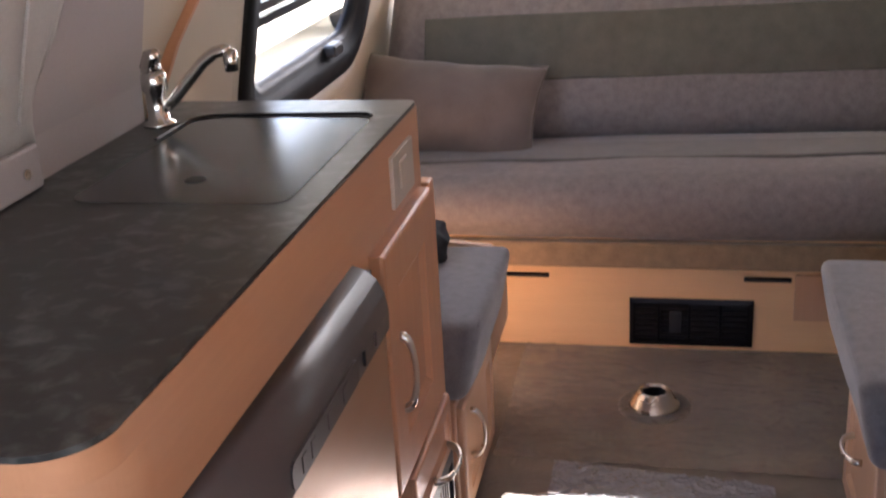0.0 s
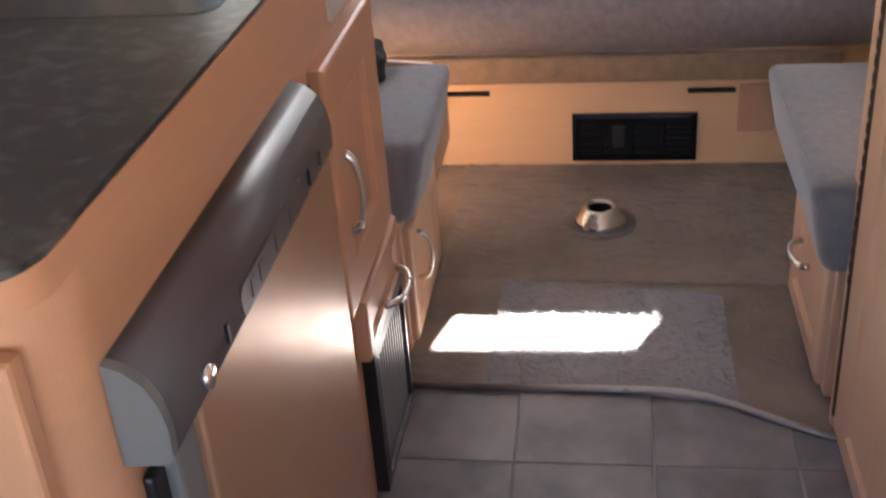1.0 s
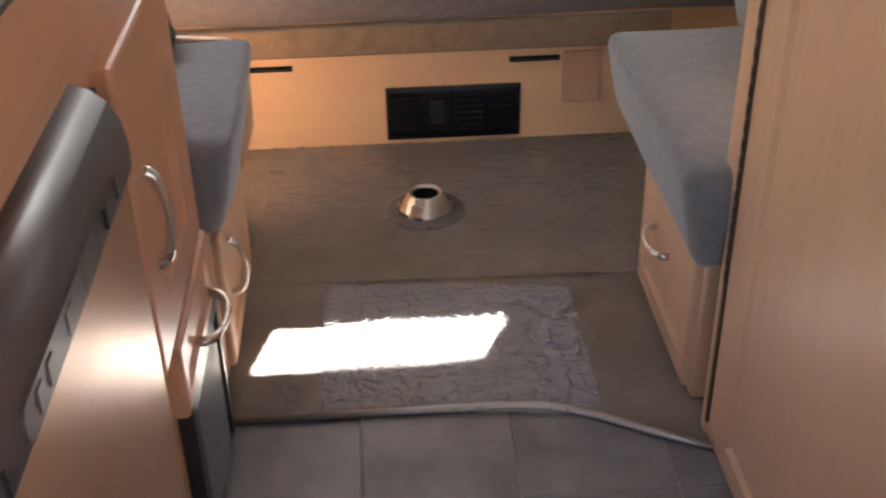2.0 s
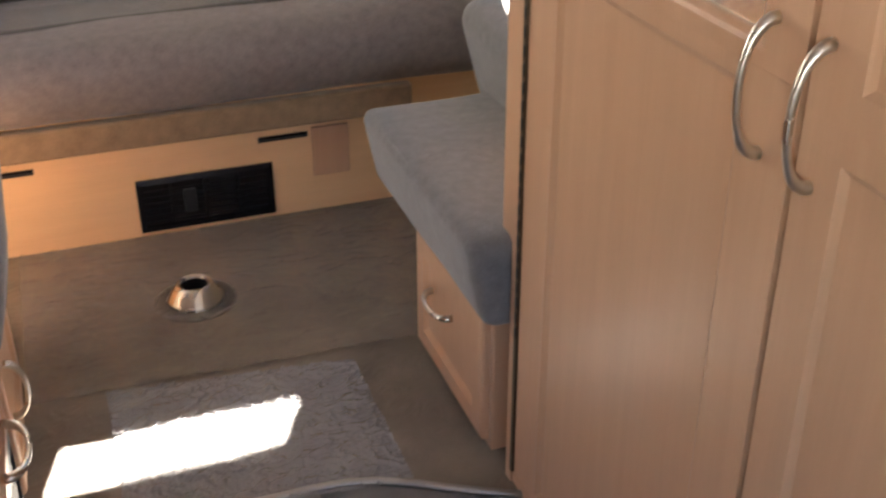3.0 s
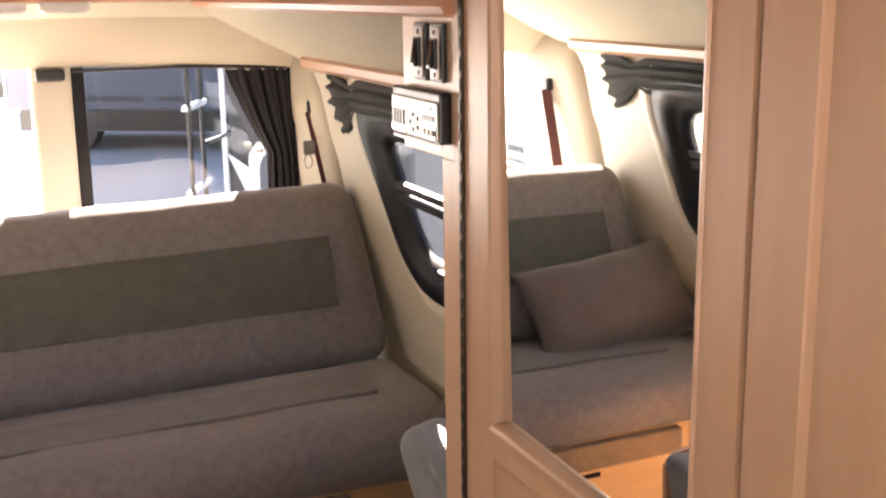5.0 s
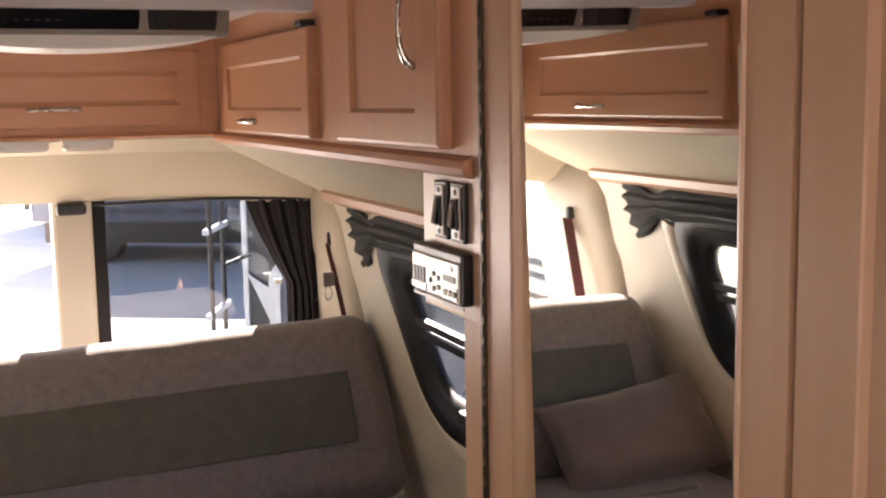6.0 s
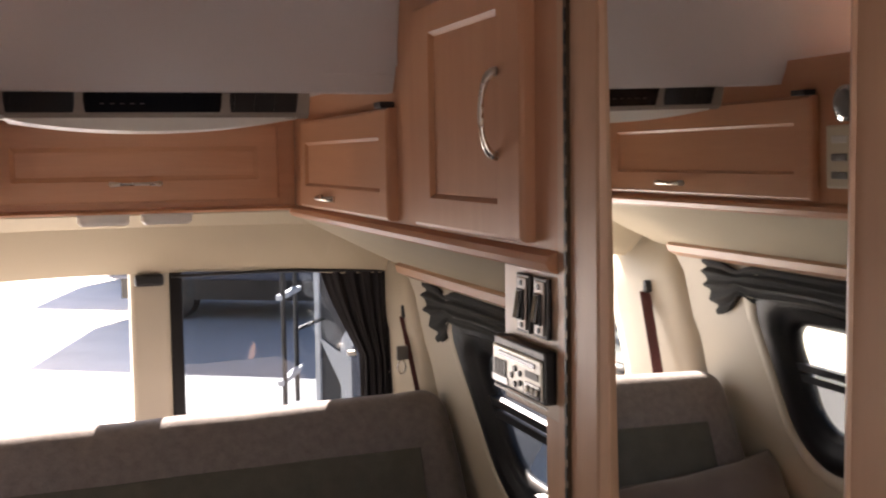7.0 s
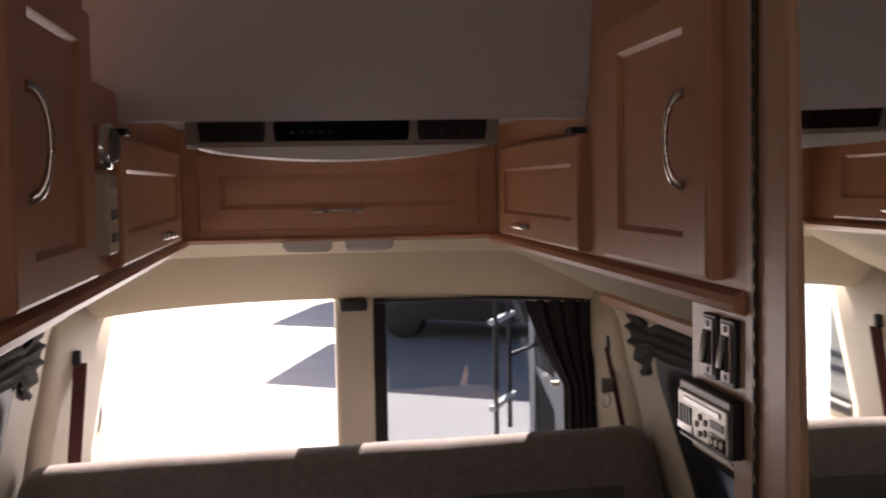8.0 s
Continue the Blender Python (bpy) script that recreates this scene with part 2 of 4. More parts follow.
def carpet_film():
    """Brown-grey carpet under a thin wrinkled protective film."""
    m, t, b = material("film_covered_carpet")
    geo = t.nodes.new("ShaderNodeTexCoord")
    n1 = t.nodes.new("ShaderNodeTexNoise")
    n1.inputs["Scale"].default_value, n1.inputs["Detail"].default_value = 6, 8
    n2 = t.nodes.new("ShaderNodeTexNoise")
    n2.inputs["Scale"].default_value, n2.inputs["Detail"].default_value, n2.inputs["Distortion"].default_value = 14, 6, 2.5
    for n in (n1, n2):
        t.links.new(geo.outputs["Object"], n.inputs[0])
    ramp = t.nodes.new("ShaderNodeValToRGB")
    ramp.color_ramp.elements[0].position, ramp.color_ramp.elements[1].position = 0.3, 0.75
    ramp.color_ramp.elements[0].color, ramp.color_ramp.elements[1].color = rgb(0.092, 0.076, 0.060), rgb(0.225, 0.186, 0.146)
    t.links.new(n1.outputs[0], ramp.inputs[0])
    t.links.new(ramp.outputs[0], b.inputs["Base Color"])
    b.inputs["Roughness"].default_value = 0.62
    b.inputs["Coat Weight"].default_value, b.inputs["Coat Roughness"].default_value = 0.25, 0.3
    # sharp creases of the film: ridges of a warped noise
    ridge = t.nodes.new("ShaderNodeTexNoise")
    ridge.noise_type, ridge.normalize = "RIDGED_MULTIFRACTAL", True
    ridge.inputs["Scale"].default_value, ridge.inputs["Detail"].default_value, ridge.inputs["Distortion"].default_value = 7, 5, 1.2
    t.links.new(geo.outputs["Object"], ridge.inputs[0])
    pile = t.nodes.new("ShaderNodeTexNoise")
    pile.inputs["Scale"].default_value, pile.inputs["Detail"].default_value = 260, 2
    t.links.new(geo.outputs["Object"], pile.inputs[0])
    sm = t.nodes.new("ShaderNodeMath")
    sm.operation = "MULTIPLY_ADD"
    sm.inputs[1].default_value = 0.5
    t.links.new(ridge.outputs[0], sm.inputs[0])
    t.links.new(n2.outputs[0], sm.inputs[2])
    sm2 = t.nodes.new("ShaderNodeMath")
    sm2.operation = "MULTIPLY_ADD"
    sm2.inputs[1].default_value = 0.12
    t.links.new(pile.outputs[0], sm2.inputs[0])
    t.links.new(sm.outputs[0], sm2.inputs[2])
    bp = t.nodes.new("ShaderNodeBump")
    bp.inputs["Strength"].default_value, bp.inputs["Distance"].default_value = 0.4, 0.005
    t.links.new(sm2.outputs[0], bp.inputs["Height"])
    t.links.new(bp.outputs[0], b.inputs["Normal"])
    bc = t.nodes.new("ShaderNodeBump")
    bc.inputs["Strength"].default_value, bc.inputs["Distance"].default_value = 0.8, 0.012
    t.links.new(sm.outputs[0], bc.inputs["Height"])
    t.links.new(bc.outputs[0], b.inputs["Coat Normal"])
    return m


def film(name, milk, weight):
    m, t, b = material(name)
    tr = t.nodes.new("ShaderNodeBsdfTransparent")
    tr.inputs[0].default_value = rgb(0.9, 0.92, 0.95)
    mix = t.nodes.new("ShaderNodeMixShader")
    mix.inputs[0].default_value = weight
    b.inputs["Base Color"].default_value = rgb(*milk)
    b.inputs["Roughness"].default_value = 0.09
    t.links.new(tr.outputs[0], mix.inputs[1])
    t.links.new(b.outputs[0], mix.inputs[2])
    t.links.new(mix.outputs[0], t.nodes["Material Output"].inputs[0])
    return m


def tile():
    m, t, b = material("grey_slate_tile")
    geo = t.nodes.new("ShaderNodeTexCoord")
    info = t.nodes.new("ShaderNodeObjectInfo")
    n1 = t.nodes.new("ShaderNodeTexNoise")
    n1.noise_dimensions = "4D"
    n1.inputs["Scale"].default_value, n1.inputs["Detail"].default_value = 9, 8
    mul = t.nodes.new("ShaderNodeMath")
    mul.operation = "MULTIPLY"
    mul.inputs[1].default_value = 20
    t.links.new(info.outputs["Random"], mul.inputs[0])
    t.links.new(mul.outputs[0], n1.inputs["W"])
    t.links.new(geo.outputs["Object"], n1.inputs[0])
    ramp = t.nodes.new("ShaderNodeValToRGB")
    ramp.color_ramp.elements[0].position, ramp.color_ramp.elements[1].position = 0.3, 0.75
    ramp.color_ramp.elements[0].color, ramp.color_ramp.elements[1].color = rgb(0.085, 0.082, 0.088), rgb(0.235, 0.225, 0.232)
    t.links.new(n1.outputs[0], ramp.inputs[0])
    t.links.new(ramp.outputs[0], b.inputs["Base Color"])
    b.inputs["Roughness"].default_value = 0.42
    bp = t.nodes.new("ShaderNodeBump")
    bp.inputs["Strength"].default_value, bp.inputs["Distance"].default_value = 0.3, 0.002
    t.links.new(n1.outputs[0], bp.inputs["Height"])
    t.links.new(bp.outputs[0], b.inputs["Normal"])
    return m


COUNTER, CARPET, FILM, TILE = counter_laminate(), carpet_film(), film("crinkled_milky_film", (0.50, 0.50, 0.53), 0.42), tile()
FILM_CLEAR = film("clear_floor_film", (0.40, 0.34, 0.28), 0.40)
SINK_LID = plain("smooth_dark_sink_lid", (0.022, 0.024, 0.027), 0.2, vary=0.3, scale=20, rough_vary=0.05)
GROUT = plain("grey_grout", (0.22, 0.21, 0.21), 0.9)

# ---- building helpers ----
ORIGIN = {}


def finish(bm, smooth=False):
    bmesh.ops.recalc_face_normals(bm, faces=bm.faces)
    if smooth:
        for f in bm.faces:
            f.smooth = True
    return bm


def solid(name, bm, mat, label="", category="", group="", kind="", at=None, smooth=False):
    """One mesh as a top-level thing or piece of the setting; its origin lies at its base."""
    finish(bm, smooth)
    if at is None:
        lo = [min(v.co[i] for v in bm.verts) for i in range(3)]
        hi = [max(v.co[i] for v in bm.verts) for i in range(3)]
        at = ((lo[0] + hi[0]) / 2, (lo[1] + hi[1]) / 2, lo[2])
    at = Vector(at)
    bmesh.ops.translate(bm, verts=bm.verts, vec=-at)
    me = bpy.data.meshes.new(name)
    bm.to_mesh(me)
    bm.free()
    me.materials.append(mat)
    ob = new(name, me)
    ob.location = at
    ORIGIN[ob] = at
    return tagged(ob, label, category, group, kind)


def thing(name, at, label, category, group="", kind=""):
    ob = new(name)
    ob.empty_display_size = 0.05
    ob.location = at
    ORIGIN[ob] = Vector(at)
    return tagged(ob, label, category, group, kind)


def part(name, bm, mat, parent, label="", smooth=False):
    """One mesh, given in world places, as a part of a thing or of a part."""
    finish(bm, smooth)
    bmesh.ops.translate(bm, verts=bm.verts, vec=-ORIGIN[parent])
    me = bpy.data.meshes.new(name)
    bm.to_mesh(me)
    bm.free()
    me.materials.append(mat)
    ob = new(name, me)
    ob.parent = parent
    ORIGIN[ob] = ORIGIN[parent]
    return tagged(ob, label)


def box(x0, x1, y0, y1, z0, z1, bevel=0.0, seg=2, bm=None):
    own = bmesh.new()
    bmesh.ops.create_cube(own, size=1.0)
    for v in own.verts:
        v.co = Vector(((x0 + x1) / 2 + v.co.x * (x1 - x0), (y0 + y1) / 2 + v.co.y * (y1 - y0), (z0 + z1) / 2 + v.co.z * (z1 - z0)))
    if bevel:
        bmesh.ops.bevel(own, geom=own.edges[:], offset=bevel, segments=seg, affect="EDGES", profile=0.5)
    if bm is None:
        return own
    return join(bm, own)


def join(bm, other):
    me = bpy.data.meshes.new("join")
    other.to_mesh(me)
    other.free()
    bm.from_mesh(me)
    bpy.data.meshes.remove(me)
    return bm


def soft_box(size, r, n=9, puff=(0, 0, 0), wobble=0.0, seed=0):
    """A cushion round the origin: rounded edges, faces that swell by puff, slight unevenness."""
    bm = bmesh.new()
    hx, hy, hz = [s / 2 for s in size]
    half = (hx, hy, hz)
    cache = {}

    def put(p):
        key = tuple(round(c, 5) for c in p)
        if key not in cache:
            q = [max(-h + r, min(h - r, c)) for c, h in zip(p, half)]
            d = Vector([c - e for c, e in zip(p, q)])
            co = Vector(q) + (d.normalized() * r if d.length > 1e-9 else Vector())
            u = [c / h for c, h in zip(co, half)]
            w = [max(0.0, 1 - a * a) for a in u]
            co.x += puff[0] * w[1] * w[2] * (1 if u[0] > 0 else -1) * abs(u[0])
            co.y += puff[1] * w[0] * w[2] * (1 if u[1] > 0 else -1) * abs(u[1])
            co.z += puff[2] * w[0] * w[1] * (1 if u[2] > 0 else -1) * abs(u[2])
            if wobble:
                co += noise.noise_vector(co * 5 + Vector((seed, 0, 0))) * wobble
            cache[key] = bm.verts.new(co)
        return cache[key]

    ticks = []
    for h in half:
        inner = [-h + 2 * h * i / n for i in range(n + 1)]
        edge = [-h, -h + r * 0.3, -h + r * 0.7, -h + r, h - r, h - r * 0.7, h - r * 0.3, h]
        ticks.append(sorted(edge + [c for c in inner if -h + r * 1.4 < c < h - r * 1.4]))
    for axis in range(3):
        a, b = [i for i in range(3) if i != axis]
        for side in (-1, 1):
            for i in range(len(ticks[a]) - 1):
                for j in range(len(ticks[b]) - 1):
                    quad = []
                    for ii, jj in ((i, j), (i + 1, j), (i + 1, j + 1), (i, j + 1)):
                        p = [0, 0, 0]
                        p[axis], p[a], p[b] = side * half[axis], ticks[a][ii], ticks[b][jj]
                        quad.append(put(p))
                    if len(set(quad)) == 4:
                        bm.faces.new(quad)
    return bm


def moved(bm, m):
    bmesh.ops.transform(bm, matrix=m, verts=bm.verts)
    return bm


def loops(rings, close_ends=True, ring_closed=True):
    """Quads between rings of points of one count."""
    bm = bmesh.new()
    rows = [[bm.verts.new(p) for p in ring] for ring in rings]
    n = len(rows[0])
    for a, b in zip(rows, rows[1:]):
        for i in range(n if ring_closed else n - 1):
            j = (i + 1) % n
            bm.faces.new((a[i], a[j], b[j], b[i]))
    if close_ends and ring_closed:
        bm.faces.new(rows[0])
        bm.faces.new(rows[-1])
    return bm


def tube(points, r, n=10, radii=None):
    pts = [Vector(p) for p in points]
    rings = []
    up = Vector((0.13, 0.29, 0.95)).normalized()
    for i, p in enumerate(pts):
        d = (pts[min(i + 1, len(pts) - 1)] - pts[max(i - 1, 0)]).normalized()
        a = d.cross(up)
        if a.length < 0.1:
            a = d.cross(Vector((1, 0, 0)))
        a.normalize()
        b = d.cross(a).normalized()
        rr = radii[i] if radii else r
        rings.append([p + (a * math.cos(2 * math.pi * k / n) + b * math.sin(2 * math.pi * k / n)) * rr for k in range(n)])
    return loops(rings)


def lathe(profile, at, n=40):
    x, y, z = at
    return loops([[(x + r * math.cos(2 * math.pi * k / n), y + r * math.sin(2 * math.pi * k / n), z + h) for k in range(n)] for r, h in profile])


def extrude(profile, axis, a, b):
    """A closed outline of (u, v) pairs swept along one axis: x takes (y, z), y takes (x, z), z takes (x, y)."""
    def at(u, v, w):
        return {"x": (w, u, v), "y": (u, w, v), "z": (u, v, w)}[axis]
    return loops([[at(u, v, a) for u, v in profile], [at(u, v, b) for u, v in profile]])


def to_face(side, plane):
    """From (along, up, out) to the world: a face that looks along -x, +x or -y."""
    def f(u, v, n):
        return {"-x": (plane - n, u, v), "+x": (plane + n, u, v), "-y": (u, plane - n, v)}[side]
    return f


def panel_door(side, plane, u0, u1, v0, v1, frame_w=0.06, t=0.019, depth=0.007, slope=0.012, rail_w=None, ease=True):
    """A cabinet door: eased outer edge, flat frame, sloped step down to its field."""
    f = to_face(side, plane)
    rings = []
    for inset, n in (((0, 0), (0, t - 0.006), (0.002, t - 0.002), (0.006, t)) if ease else ((0, 0), (0, t))) + ((frame_w, t), (frame_w + 0.002, t - 0.002), (frame_w + slope, t - depth)):
        rise = inset if rail_w is None or inset < frame_w else inset - frame_w + rail_w
        rings.append([f(u, v, n) for u, v in ((u0 + inset, v0 + rise), (u1 - inset, v0 + rise), (u1 - inset, v1 - rise), (u0 + inset, v1 - rise))])
    return loops(rings)


def pull(side, plane, u, v, length, vertical=True, out=0.03, r=0.0045):
    """An arched cabinet pull, thicker at its feet."""
    f = to_face(side, plane)
    pts, radii = [], []
    for i in range(17):
        a = math.pi * i / 16
        s, n = -math.cos(a) * length / 2, math.sin(a) ** 0.8 * out - 0.002
        pts.append(f(u + (0 if vertical else s), v + (s if vertical else 0), n))
        radii.append(r * (1.0 + 0.7 * abs(math.cos(a)) ** 3))
    return tube(pts, r, 8, radii)


def rounded(w0, w1, h0, h1, r, n=6):
    out = []
    for cx, cy, a0 in ((w1 - r, h1 - r, 0), (w0 + r, h1 - r, 90), (w0 + r, h0 + r, 180), (w1 - r, h0 + r, 270)):
        for i in range(n + 1):
            a = radians(a0 + 90 * i / n)
            out.append((cx + r * math.cos(a), cy + r * math.sin(a)))
    return out


# ---- the shell of the van ----
FACE_L, FACE_R = -0.385, 0.40
TRIM_EDGE = [(-0.40, 1.935), (0.08, 1.936), (0.14, 1.931), (0.188, 1.918), (0.24, 1.893), (0.285, 1.866), (0.34, 1.836), (0.41, 1.80)]
bm = extrude(TRIM_EDGE + [(0.90, 1.80), (0.90, 3.84), (-0.90, 3.84), (-0.90, 1.935)], "z", -0.05, 0.0)
solid("floor_carpet", bm, CARPET, "brown-grey carpet under wrinkled clear protective film", "carpet", kind="structure")
solid("floor", box(-0.90, 0.90, -1.5, 1.935, -0.06, -0.0036), GROUT, "grey floor under slate-look tiles", "floor", kind="structure")
edge = [(x, y - 0.004, 0.003) for x, y in TRIM_EDGE]
solid("floor_trim", tube(edge, 0.0075, 8), ALU, "curved metal edge strip between carpet and tiles", "trim", kind="structure", smooth=True)


def side_x(z):
    """The side wall leans inwards towards the roof."""
    return 0.90 - 0.02 * max(0, z) if z < 0.55 else 0.889 - 0.20 * (z - 0.55)


WIN_Y0, WIN_Y1, WIN_Z0, WIN_Z1 = 2.20, 3.10, 0.775, 1.235
RAKE = {1: 0.40, -1: 0.25}


def side_wall(name, s, label):
    bm = bmesh.new()
    zs = [-0.06, 0.3, 0.55, WIN_Z0, WIN_Z1, 1.34]
    ys = [-1.5, 0.0, WIN_Y0, WIN_Y1, 3.9]
    for i in range(len(zs) - 1):
        for j in range(len(ys) - 1):
            if i == 3 and j == 2:
                continue
            # unseen openings beside the cab, sized for the sky light they admit
            if (i == 3 if s > 0 else i >= 3) and j == 0:
                continue
            a, b = zs[i], zs[i + 1]
            ring = [[(s * (side_x(z) + d), ys[k] + (RAKE[s] * (z - WIN_Z0) if i == 3 and k == 3 else 0), z) for z, d in ((a, 0), (b, 0), (b, 0.05), (a, 0.05))] for k in (j, j + 1)]
            join(bm, loops(ring))
    return solid(name, bm, TRIM_BEIGE, label, "wall", kind="structure")


side_wall("wall_east", 1, "beige moulded side wall of the van")
side_wall("wall_west", -1, "beige moulded side wall of the van")


def side_window(name, s):
    w = thing(name, (s * side_x(WIN_Z0), (WIN_Y0 + WIN_Y1) / 2, WIN_Z0), "black-framed sliding side window with rounded corners", "window", kind="structure")

    def ring(inset, r, out):
        return [(s * (side_x(z) - out), y + RAKE[s] * (z - WIN_Z0) * (y - WIN_Y0) / (WIN_Y1 - WIN_Y0), z) for y, z in rounded(WIN_Y0 - 0.02 + inset, WIN_Y1 + 0.02 - inset, WIN_Z0 - 0.02 + inset, WIN_Z1 + 0.02 - inset, r)]

    part("window_frame", loops([ring(0, 0.13, -0.03), ring(0, 0.13, 0.012), ring(0.01, 0.12, 0.02), ring(0.06, 0.09, 0.018), ring(0.07, 0.085, 0.006), ring(0.088, 0.08, 0.004), ring(0.108, 0.07, -0.012), ring(0.108, 0.07, -0.03), ring(0, 0.13, -0.03)], close_ends=False), RUBBER, w, "black rubber window frame", True)
    part("surround", loops([ring(-0.055, 0.17, -0.002), ring(-0.05, 0.165, 0.010), ring(-0.03, 0.15, 0.014), ring(-0.006, 0.135, 0.010), ring(-0.002, 0.13, -0.002)], close_ends=False), TRIM_BEIGE, w, "moulded beige window surround", True)
    bm = bmesh.new()
    for z in (1.0, 1.03):
        join(bm, loops([[(s * (side_x(c) - d), y, c) for c, d in ((z - 0.010, 0.0), (z + 0.010, 0.0), (z + 0.010, -0.02), (z - 0.010, -0.02))] for y in (WIN_Y0 + 0.05, WIN_Y1 + 0.08)]))
    part("window_bar", bm, BLACK, w)
    part("latch", box(*sorted((s * (side_x(0.84) - 0.03), s * (side_x(0.84) + 0.0))), WIN_Y1 - 0.30, WIN_Y1 - 0.22, 0.83, 0.86, 0.006), BLACK, w)
    g = part("pane", loops([ring(0.085, 0.07, -0.015), ring(0.085, 0.07, -0.019)]), TINTED if s > 0 else GLASS, w)
    g.visible_shadow = False
    return w


side_window("window_1", 1)
side_window("window_2", -1)

# the sloping liner between each window rail and the cabinets above, and the wooden rail
for s, n in ((1, "east"), (-1, "west")):
    bm = extrude([(s * 0.405, 1.478), (s * 0.70, 1.335), (s * 0.78, 1.29), (s * 0.80, 1.33), (s * 0.70, 1.385), (s * 0.43, 1.52)], "y", 1.864 if s > 0 else 1.35, 3.72)
    solid("headliner_slope_" + n, bm, HEADLINER, "beige sloping liner below the overhead cabinets", "headliner", kind="structure")
    bm = extrude([(s * 0.735, 1.288), (s * 0.70, 1.305), (s * 0.695, 1.325), (s * 0.71, 1.335), (s * 0.745, 1.315)], "y", 1.864 if s > 0 else 1.35, 3.60)
    solid("rail_" + n, bm, MAPLE_Y, "narrow maple rail above the side window", "trim", kind="structure")

# roof: raised in front, lower at the back, with a steep step between
solid("ceiling", box(-0.92, 0.92, -1.5, 2.66, 1.99, 2.05), CEILING, "grey cloth-lined raised ceiling", "ceiling", kind="structure")
solid("ceiling_rear", box(-0.92, 0.92, 2.57, 3.95, 1.775, 1.83), CEILING, "pale lower ceiling over the bench", "ceiling", kind="structure")
step = []
for i in range(9):
    a = i / 8
    z = 1.744 + 0.25 * a
    y = 0.05 * a ** 1.6 - 0.03 * (1 - a) ** 6
    step.append([(-0.60, 2.54 - y, z), (-0.38, 2.545 - y, z), (0.0, 2.555 - y, z), (0.38, 2.56 - y, z), (0.60, 2.56 - y, z)])
back = [[(x, y + 0.05, z) for x, y, z in row] for row in step]
bm = loops(step, False, False)
join(bm, loops(back, False, False))
join(bm, loops([step[0], back[0]], False, False))
solid("ceiling_step", bm, CEILING, "grey cloth-lined step of the raised roof", "ceiling", kind="structure", smooth=True)

# rear wall: header, pillars, sill
hd = []
for i in range(13):
    x = -0.80 + 1.6 * i / 12
    drop = 0.055 * (abs(x) / 0.8) ** 2.5
    hd.append([(x, 3.52, 1.489), (x, 3.66, 1.45 - drop * 0.4), (x, 3.785, 1.335 - drop), (x, 3.81, 1.312 - drop), (x, 3.83, 1.327 - drop), (x, 3.87, 1.37 - drop), (x, 3.95, 1.80), (x, 3.70, 1.80)])
solid("wall_header", loops(hd), HEADLINER, "beige liner above the rear doors", "headliner", kind="structure")
for x in (-0.18, 0.05, 0.2, 0.5, -0.45):
    solid("liner_button", lathe([(0.0, 0.0), (0.010, 0.0), (0.010, 0.005), (0.005, 0.008), (0.0, 0.008)], (0, 0, 0), 12), TRIM_BEIGE, "small beige push button in the liner", "button", group="liner buttons", smooth=True).matrix_world = pose(x, 3.80, 1.333 - 0.055 * (abs(x) / 0.8) ** 2.5, 130, 0, 0)
for s, n in ((1, "east"), (-1, "west")):
    prof = [[(s * (0.70 - (0.19 * max(0, z - 0.9) if s < 0 else -0.015)), 3.86, z), (s * (0.73 + 0.10 * (1.3 - z)), 3.70, z), (s * (side_x(z) + 0.02), 3.52, z), (s * (side_x(z) + 0.05), 3.94, z), (s * (0.70 - (0.19 * max(0, z - 0.9) if s < 0 else -0.015)), 3.90, z)] for z in (0.0, 0.6, 0.9, 1.1, 1.34)]
    solid("pillar_" + n, loops(prof), TRIM_BEIGE, "beige rear corner pillar trim", "pillar", kind="structure", smooth=True)
solid("wall_north", box(-0.90, 0.90, 3.86, 3.93, -0.06, 0.70), TRIM_BEIGE, "lower rear body behind the bench", "wall", kind="structure")

door = thing("door_1", (0.36, 3.88, 0.70), "closed rear van door with a large window", "rear door", kind="structure")
part("stile", box(-0.012, 0.098, 3.832, 3.92, 0.70, 1.38, 0.012), TRIM_BEIGE, door, "beige door edge")
part("seal", box(0.098, 0.134, 3.845, 3.91, 0.70, 1.38, 0.004), RUBBER, door, "black window seal")
part("top_rail", box(0.098, 0.74, 3.85, 3.915, 1.375, 1.40, 0.004), RUBBER, door)
part("lower_panel", box(0.098, 0.74, 3.84, 3.92, 0.70, 0.80, 0.01), TRIM_BEIGE, door)
g = part("pane", box(0.12, 0.73, 3.878, 3.884, 0.79, 1.38), DOOR_GLASS, door)
g.visible_shadow = False
part("check_strap", box(0.0, 0.08, 3.795, 3.832, 1.276, 1.308, 0.008), BLACK, door, "black door catch")
# the other rear door, swung open outside
door2 = thing("door_2", (-0.80, 4.30, 0.0), "open rear van door swung outwards", "rear door", kind="structure")


def upright(inset, r, x):
    return [(x, y, z) for y, z in rounded(4.03 + inset, 4.58 - inset, 0.82 + inset, 1.34 - inset, r)]


outer = [(y, z) for y, z in rounded(3.965, 4.64, -0.1, 1.40, 0.03)]
part("door_panel", loops([[(x, y, z) for y, z in outer] if k == 0 else upright(0, 0.09, x) for k, x in ((0, -0.80), (0, -0.855), (1, -0.855), (1, -0.80), (0, -0.80))], close_ends=False), TRIM_BEIGE, door2, "beige inner door panel")
part("window_seal", loops([upright(-0.004, 0.094, -0.80), upright(-0.004, 0.094, -0.790), upright(0.028, 0.07, -0.790), upright(0.03, 0.07, -0.82)], close_ends=False), RUBBER, door2, "black window seal", True)
g = part("pane", loops([upright(0.02, 0.075, -0.826), upright(0.02, 0.075, -0.830)]), DOOR_GLASS, door2)
g.visible_shadow = False

